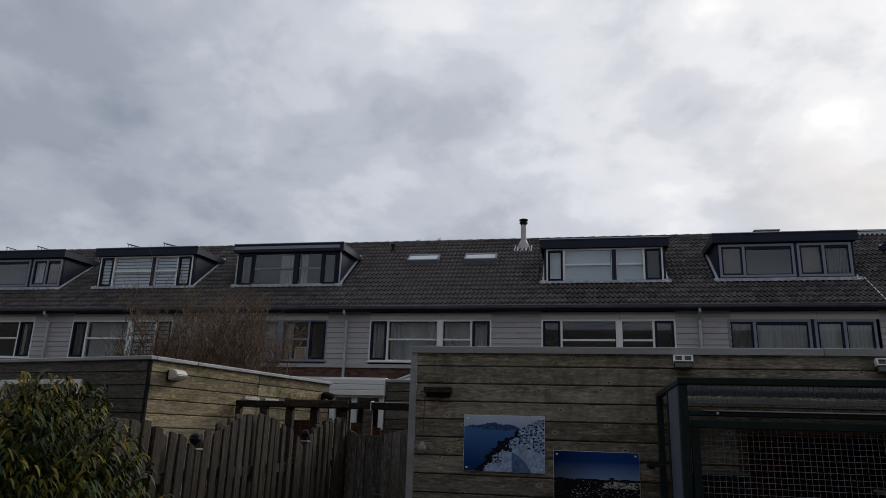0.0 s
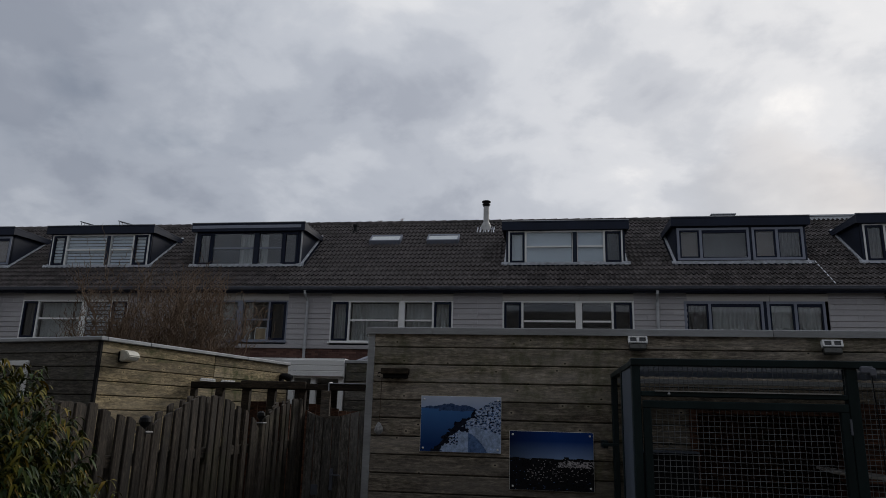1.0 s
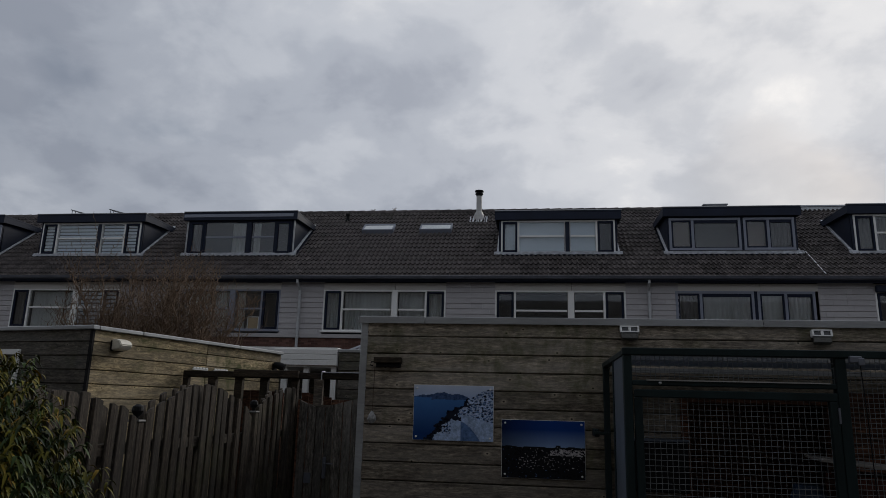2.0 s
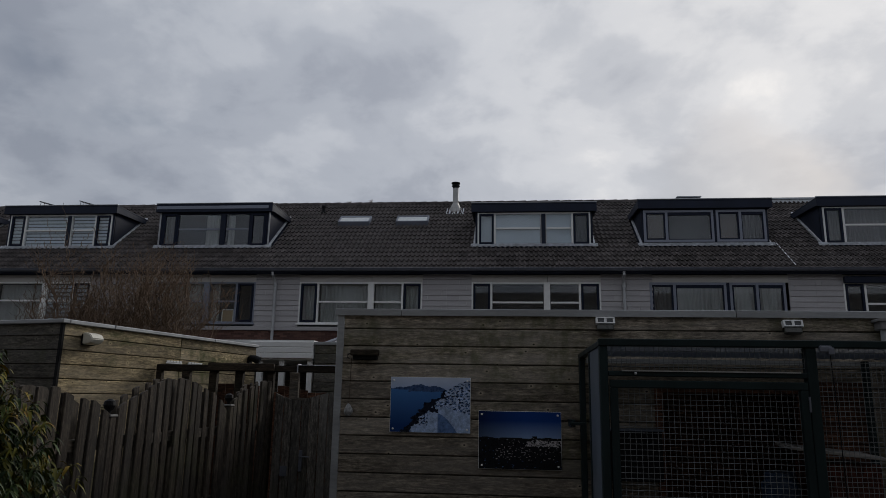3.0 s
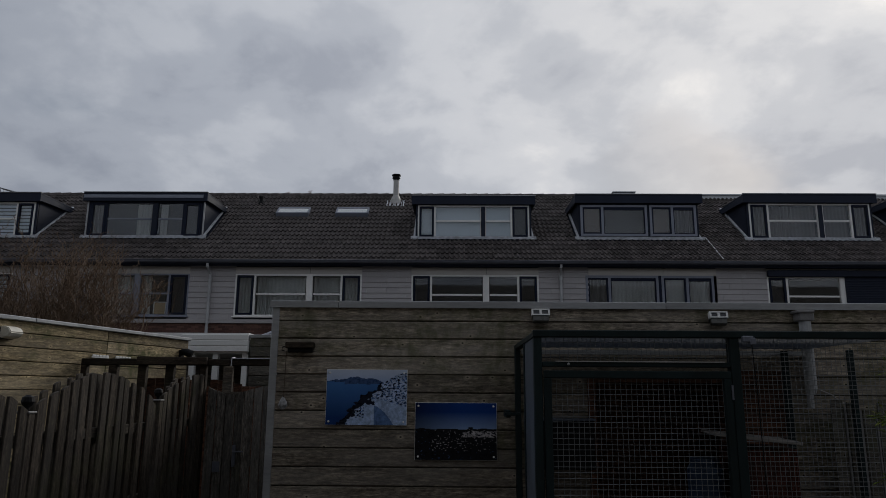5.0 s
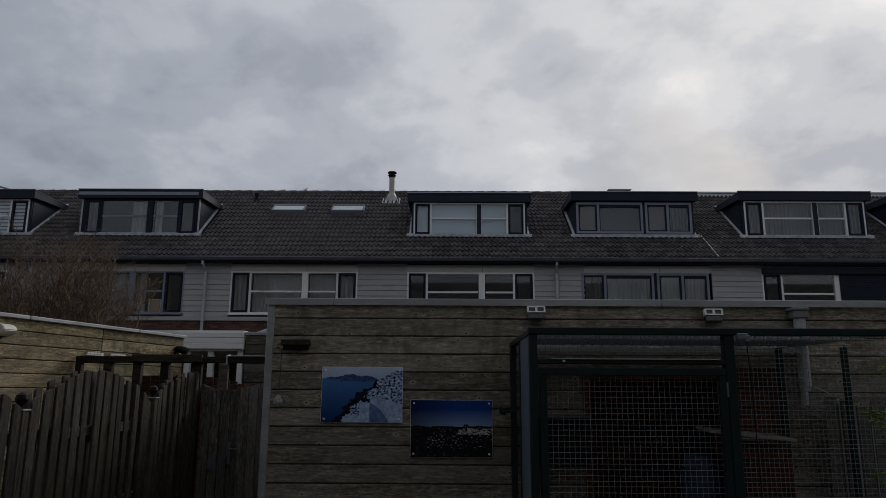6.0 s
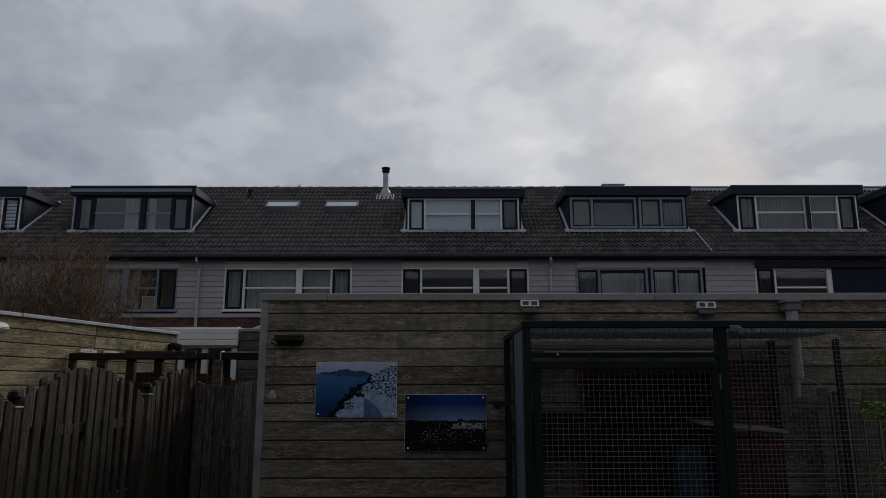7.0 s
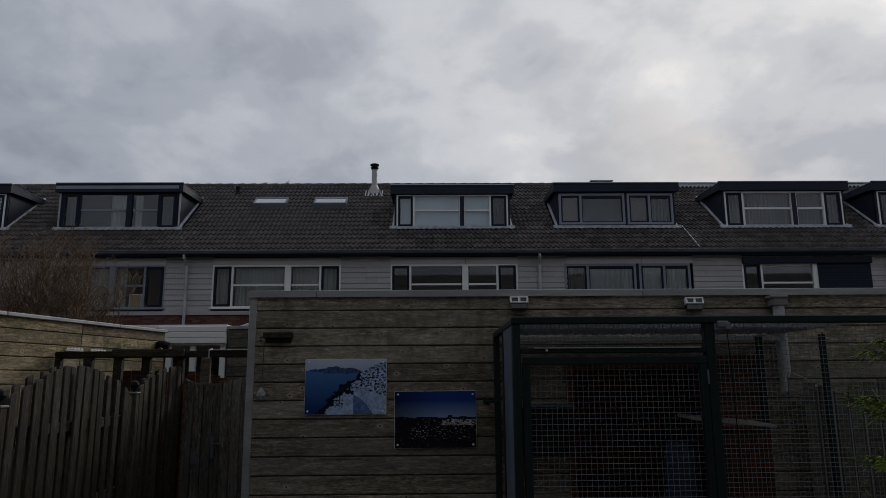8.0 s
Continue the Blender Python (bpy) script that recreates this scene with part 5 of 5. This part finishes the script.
portal = thing("portal", (0, 7.26, 0), "dark stained wooden portal over the gate", "pergola")
part("beam", one_box(-4.09, -1.58, -0.04, 0.04, 1.945, 2.012, bevel=0.006), "beam", portal)
part("second_beam", one_box(-3.49, -2.76, -0.085, -0.042, 1.95, 2.03, bevel=0.006), "beam", portal)
for x, w in ((-4.06, 0.06), (-3.753, 0.088), (-3.447, 0.084), (-3.158, 0.085), (-2.812, 0.07)):
    part("post", one_box(x - w / 2, x + w / 2, -0.035, 0.035, 0, 1.945, bevel=0.005), "beam", portal)
part("gate_post", one_box(-2.574, -2.479, -0.1, -0.045, 0, 1.94, bevel=0.005), "rail", portal, "grey weathered gate post")
strap = bmesh.new()
tube(strap, [(-2.51, -0.05, 1.94), (-2.51, -0.05, 2.02), (-2.51, 0.05, 2.03)], 0.008, 6)
part("strap", strap, "pvc", portal, "white cable strap round the beam")
part("cap_strip", one_box(-2.5, -1.58, -0.05, 0.05, 2.016, 2.024), "lead", portal)

# ---- the alley beyond ----
af = thing("alley_fence", (0, 9.2, 0), "red-brown plank fence across the alley", "fence")
for i in range(17):
    x = -3.5 + i * 0.1
    part("plank", one_box(x, x + 0.094, -0.01, 0.01, 0, 1.74 + 0.01 * math.sin(i * 2.1), bevel=0.003), "redwood", af)
part("rail", one_box(-3.5, -1.8, 0.01, 0.05, 1.5, 1.58), "redwood", af)
rg = thing("red_plank_screen", (0, 7.43, 0), "red-brown plank screen standing behind the portal posts", "fence")
for a, b, top, drop in ((-3.47, -2.99, 1.815, 0.02), (-2.79, -2.36, 1.81, 0.085)):
    n = 5
    for i in range(n):
        x0, x1 = a + (b - a) * i / n, a + (b - a) * (i + 1) / n - 0.005
        f = (i + 0.5) / n
        z = top - drop * f + 0.012 * math.sin(math.pi * f)
        part("plank", one_box(x0, x1, -0.01, 0.01, 0, z, bevel=0.003), "redwood", rg)
    part("rail", one_box(a, b, 0.01, 0.05, 1.45, 1.53), "redwood", rg)
ws = thing("white_porch", (0, 9.7, 0), "white boarded canopy fascia over white posts", "canopy")
for j in range(3):
    part("fascia_board", one_box(-4.02, -3.08, -0.02, 0.005, 2.225 + j * 0.08, 2.302 + j * 0.08, bevel=0.006), "white", ws)
part("roof", one_box(-4.6, -3.08, 0.005, 2.6, 2.44, 2.485), "white", ws)
part("end_board", one_box(-3.1, -3.08, 0.0, 2.6, 2.22, 2.44), "white", ws)
part("soffit", one_box(-4.6, -3.1, 0.02, 2.5, 2.2, 2.222), "white", ws)
for x in (-3.88, -3.55, -3.135):
    part("post", one_box(x - 0.04, x + 0.04, 0.05, 0.13, 0, 2.2, bevel=0.005), "white", ws)
part("back_wall", one_box(-4.6, -3.08, 1.6, 1.7, 0, 2.2), "shed_dark", ws)
os_ = thing("alley_shed", (0, 9.75, 0), "brown plank shed with a zinc roof edge across the alley", "shed")
cladding(os_, -3.06, 3.0, 2.42, 0, "shed_dark", first=0.13)
part("wall_core", one_box(-3.06, 3.0, 0.004, 2.4, 0, 2.42), "shed_dark", os_)
part("roof_trim", one_box(-3.09, 3.0, -0.04, 0.06, 2.42, 2.465, bevel=0.005), "trim", os_)
gl = thing("glass_lantern", (0, 0, 0), "low glazed roof lantern with white bars", "roof lantern")
bm = bmesh.new()
box(bm, -4.3, -1.0, 13.6, 16.0, 0, 2.62)
part("base", bm, "brick", gl)
for k in range(5):
    xa = -4.25 + k * 0.66
    bm = bmesh.new()
    tube(bm, [(xa + (0.4 if k == 0 else 0), 13.65 + (0.0 if k else 0.0), 2.64), (xa + 0.45, 14.8, 3.05)], 0.03, 6)
    part("bar", bm, "greyframe", gl)
bm = bmesh.new()
tube(bm, [(-4.25, 13.62, 2.64), (-3.75, 14.8, 3.05), (-1.1, 14.8, 3.05)], 0.035, 6)
tube(bm, [(-4.3, 13.62, 2.64), (-1.0, 13.62, 2.64)], 0.035, 6)
part("bar", bm, "greyframe", gl)
bm = bmesh.new()
v = [bm.verts.new(p) for p in ((-4.25, 13.62, 2.64), (-1.0, 13.62, 2.64), (-1.1, 14.8, 3.04), (-3.75, 14.8, 3.04))]
bm.faces.new(v)
bmesh.ops.solidify(bm, geom=bm.faces[:], thickness=0.01)
part("pane", bm, "glass", gl).visible_shadow = False

pic = thing("framed_panel", (0, 0, 0), "small pale wood panel standing in the window", "picture frame")
part("panel", one_box(-9.45, -9.12, YF + 0.12, YF + 0.14, Z_BOT + 0.04, Z_BOT + 0.42), "cardboard", pic)
part("frame", frame_of(-9.48, -9.09, YF + 0.1, YF + 0.15, Z_BOT + 0.0, Z_BOT + 0.45, 0.025), "white", pic)


# ---- plants ----
def bare_tree(x, y, top, seed):
    """Corkscrew willow in winter: sinuous stems fanning up from the base, each with many curling twigs."""
    t = thing("bare_tree", (x, y, 0), "leafless brown tree with dense twisted twigs", "tree")
    rnd = random.Random(seed)
    verts, faces = [], []

    def rope(pts, r0, r1, sides=3):
        base, n = len(verts), len(pts) - 1
        for k, q in enumerate(pts):
            rr = r0 + (r1 - r0) * k / n
            for a in range(sides):
                verts.append(q + Vector((rr * math.cos(a * 6.2832 / sides), rr * math.sin(a * 6.2832 / sides), 0.3 * rr * math.sin(a * 2.1 + k))))
        for k in range(n):
            for a in range(sides):
                i0, i1 = base + sides * k + a, base + sides * k + (a + 1) % sides
                faces.append((i0, i1, i1 + sides, i0 + sides))

    def curl(p, d, length, amp, pitch, rise=0.16):
        """Points along a corkscrewing way that slowly turns upward."""
        n = max(8, int(length / 0.04))
        u = d.cross(Vector((0.3, 0.2, 1))).normalized()
        w = d.cross(u)
        ph, ph2 = rnd.uniform(0, 6.28), rnd.uniform(0, 6.28)
        k1 = 6.2832 / (pitch * rnd.uniform(0.8, 1.25))
        pts = []
        for k in range(n + 1):
            q = length * k / n
            lift = Vector((0, 0, rise * q * q))
            pts.append(p + d * q + u * (amp * math.sin(k1 * q + ph)) + w * (amp * math.sin(0.83 * k1 * q + ph2)) + lift - (u * math.sin(ph) + w * math.sin(ph2)) * amp)
        return pts

    stems = bmesh.new()
    spine = []
    for i in range(76):
        lean = rnd.uniform(-1.0, 1.0)
        lean = lean if rnd.random() < 0.72 else -abs(lean) * 1.75
        side = rnd.uniform(-0.55, 0.55)
        d = Vector((0.42 * lean, side * 0.5, 1.0)).normalized()
        ht = top * rnd.uniform(0.62, 0.98) * (1 - 0.05 * lean * lean)
        pts = curl(Vector((0.1 * lean, 0.08 * side, 0)), d, ht * 0.92, 0.055, 0.7, 0.005)
        tube(stems, pts[::2], [0.026 * (1 - 0.7 * k / (len(pts[::2]) - 1)) for k in range(len(pts[::2]))], 6)
        spine.append(pts)
    part("trunk", stems, "bark", t)
    for pts in spine:
        for q in pts[len(pts) * 2 // 5:]:
            d = Vector((rnd.uniform(-0.8, 0.8), rnd.uniform(-0.8, 0.8), rnd.uniform(0.3, 1.2))).normalized()
            tw = curl(q, d, rnd.uniform(0.25, 0.62), 0.017, 0.17)
            rope(tw, 0.007, 0.004)
            for z in tw[4::5]:
                d2 = Vector((rnd.uniform(-1, 1), rnd.uniform(-0.9, 0.9), rnd.uniform(-0.1, 1.0))).normalized()
                rope(curl(z, d2, rnd.uniform(0.15, 0.36), 0.013, 0.12), 0.005, 0.003)
    me = bpy.data.meshes.new("crown")
    me.from_pydata(verts, [], faces)
    me.materials.append(M["bark"])
    c = new("crown", me)
    c.parent = t


bare_tree(-6.88, 11.3, 4.4, 8)


def leaf_cloud(name, spots, size, wide, material, parent, seed, droop=0.5):
    """Many single leaves: each a small curved blade at a spot with a direction."""
    rnd = random.Random(seed)
    vs, fs = [], []
    for p, d in spots:
        L = size * rnd.uniform(0.65, 1.25)
        W = L * wide * rnd.uniform(0.8, 1.2)
        side = d.cross(Vector((rnd.uniform(-0.4, 0.4), rnd.uniform(-0.4, 0.4), 1))).normalized()
        up = side.cross(d).normalized()
        k = len(vs)
        sag = droop * L
        mid = []
        for f, w in ((0.0, 0.15), (0.33, 0.95), (0.68, 0.8), (1.0, 0.05)):
            c = p + d * (L * f) - Vector((0, 0, 1)) * (sag * f * f)
            vs.extend((c - side * (W * w / 2) + up * (0.16 * W * w), c, c + side * (W * w / 2) + up * (0.16 * W * w)))
        for j in range(3):
            a = k + 3 * j
            fs.append((a, a + 1, a + 4, a + 3))
            fs.append((a + 1, a + 2, a + 5, a + 4))
    me = bpy.data.meshes.new(name)
    me.from_pydata(vs, [], fs)
    me.materials.append(M[material])
    for f in me.polygons:
        f.use_smooth = True
    ob = new(name, me)
    ob.parent = parent
    return ob


bush = thing("evergreen_bush", (-2.56, 2.3, 0), "dense evergreen bush with drooping leaves, yellow-tinged", "bush")
rnd = random.Random(21)
stems = bmesh.new()
for i in range(14):
    a, q = rnd.uniform(0, 6.28), rnd.uniform(0.2, 0.42)
    tube(stems, [(0, 0, 0), (q * 0.4 * math.cos(a), q * 0.4 * math.sin(a), 0.6), (q * math.cos(a), q * math.sin(a), rnd.uniform(1.1, 1.5))], [0.022, 0.014, 0.005], 6)
part("stems", stems, "bark", bush)
green, young = [], []
for i in range(6500):
    # shoot tips all over an uneven dome, each with a drooping tuft of leaves
    d = Vector((rnd.gauss(0, 1), rnd.gauss(0, 1), rnd.gauss(0, 1))).normalized()
    lump = 1 + 0.16 * noise.noise(d * 2.4 + Vector((4, 0, 0))) + 0.13 * noise.noise(d * 6.0)
    depth = rnd.uniform(0.72, 1.02) / (abs(d.x) ** 3 + abs(d.y) ** 3 + abs(d.z) ** 3) ** (1 / 3) * 0.93
    tip = Vector((d.x * 0.74 * lump * depth, d.y * 0.6 * lump * depth, 0.98 + d.z * (0.92 if d.z > 0 else 0.95) * lump * depth))
    out = (Vector((d.x, d.y, d.z * 0.7 + 0.1)) + Vector((rnd.uniform(-0.5, 0.5), rnd.uniform(-0.5, 0.5), rnd.uniform(-0.3, 0.3)))).normalized()
    fresh = rnd.random() < 0.12 + 0.9 * max(0.0, d.z) * (0.4 + noise.noise(d * 3.3 + Vector((0, 7, 0))) + 0.4)
    for j in range(rnd.randint(8, 13)):
        f = rnd.uniform(0.0, 0.09)
        a = rnd.uniform(0, 6.28)
        fan = Vector((math.cos(a), math.sin(a), rnd.uniform(-0.5, 0.35)))
        (young if fresh and f < 0.06 else green).append((tip - out * f, (out * 0.55 + fan).normalized()))
leaf_cloud("leaves", green, 0.044, 0.27, "laurel", bush, 5, 0.95)
leaf_cloud("young_leaves", young, 0.042, 0.27, "laurel_young", bush, 7, 0.95)

con = thing("conifer_shrub", (2.36, 3.2, 0), "feathery green conifer reaching into the view", "conifer")
rnd = random.Random(33)
st = bmesh.new()
tube(st, [(0, 0, 0), (0.03, 0.02, 1.0), (0.0, 0.0, 2.1)], [0.05, 0.035, 0.01], 8)
spots = []
for i in range(30):
    z = (1.78, 1.5, 1.27, 1.04, 0.8)[i % 5] + rnd.uniform(-0.035, 0.035)
    a = math.pi + rnd.uniform(-0.5, 0.5) if i < 20 else rnd.uniform(-1.6, 1.6)
    reach = (0.5, 0.62, 0.66, 0.66, 0.66)[i % 5] * rnd.uniform(0.75, 1.0)
    tip = Vector((math.cos(a) * reach, math.sin(a) * reach, z + 0.06))
    pts = [Vector((0, 0, z - 0.16)).lerp(tip, f) + Vector((0, 0, 0.05 * math.sin(f * 3.1))) for f in (0, 0.25, 0.5, 0.75, 1.0)]
    tube(st, pts, [0.008, 0.006, 0.005, 0.003, 0.0015], 5)
    for f in range(70):
        g = rnd.uniform(0.3, 1.0)
        k = min(3, int(g * 4))
        p = pts[k].lerp(pts[k + 1], g * 4 - k)
        d = Vector((math.cos(a) * 1.2 + rnd.uniform(-0.9, 0.9), math.sin(a) * 1.2 + rnd.uniform(-0.9, 0.9), rnd.uniform(-0.45, 0.5))).normalized()
        for j in range(rnd.randint(6, 11)):
            q = p + d * (0.011 * j)
            spots.append((q, (d * 1.2 + Vector((rnd.uniform(-0.8, 0.8), rnd.uniform(-0.8, 0.8), rnd.uniform(-0.5, 0.6)))).normalized()))
part("branches", st, "bark", con)
leaf_cloud("sprays", spots, 0.025, 0.32, "conifer", con, 6, 0.2)

# ---- single tiles of the house opposite ----
for m, owner in single_tiles[:300]:
    piece("tile", tile_me, m, owner)
rest_v, rest_f = [], []
for m, owner in single_tiles[300:]:
    k = len(rest_v)
    rest_v += [m @ Vector(p) for p in TILE_V]
    rest_f += [tuple(i + k for i in f) for f in TILE_F]
if rest_v:
    me = bpy.data.meshes.new("roof_tiles")
    me.from_pydata(rest_v, [], rest_f)
    me.materials.append(M["tile"])
    ob = new("roof_tiles", me)
    ob.parent = single_tiles[0][1].parent
    tagged(ob, "dark weathered concrete roof tiles in rows", kind="stuff")
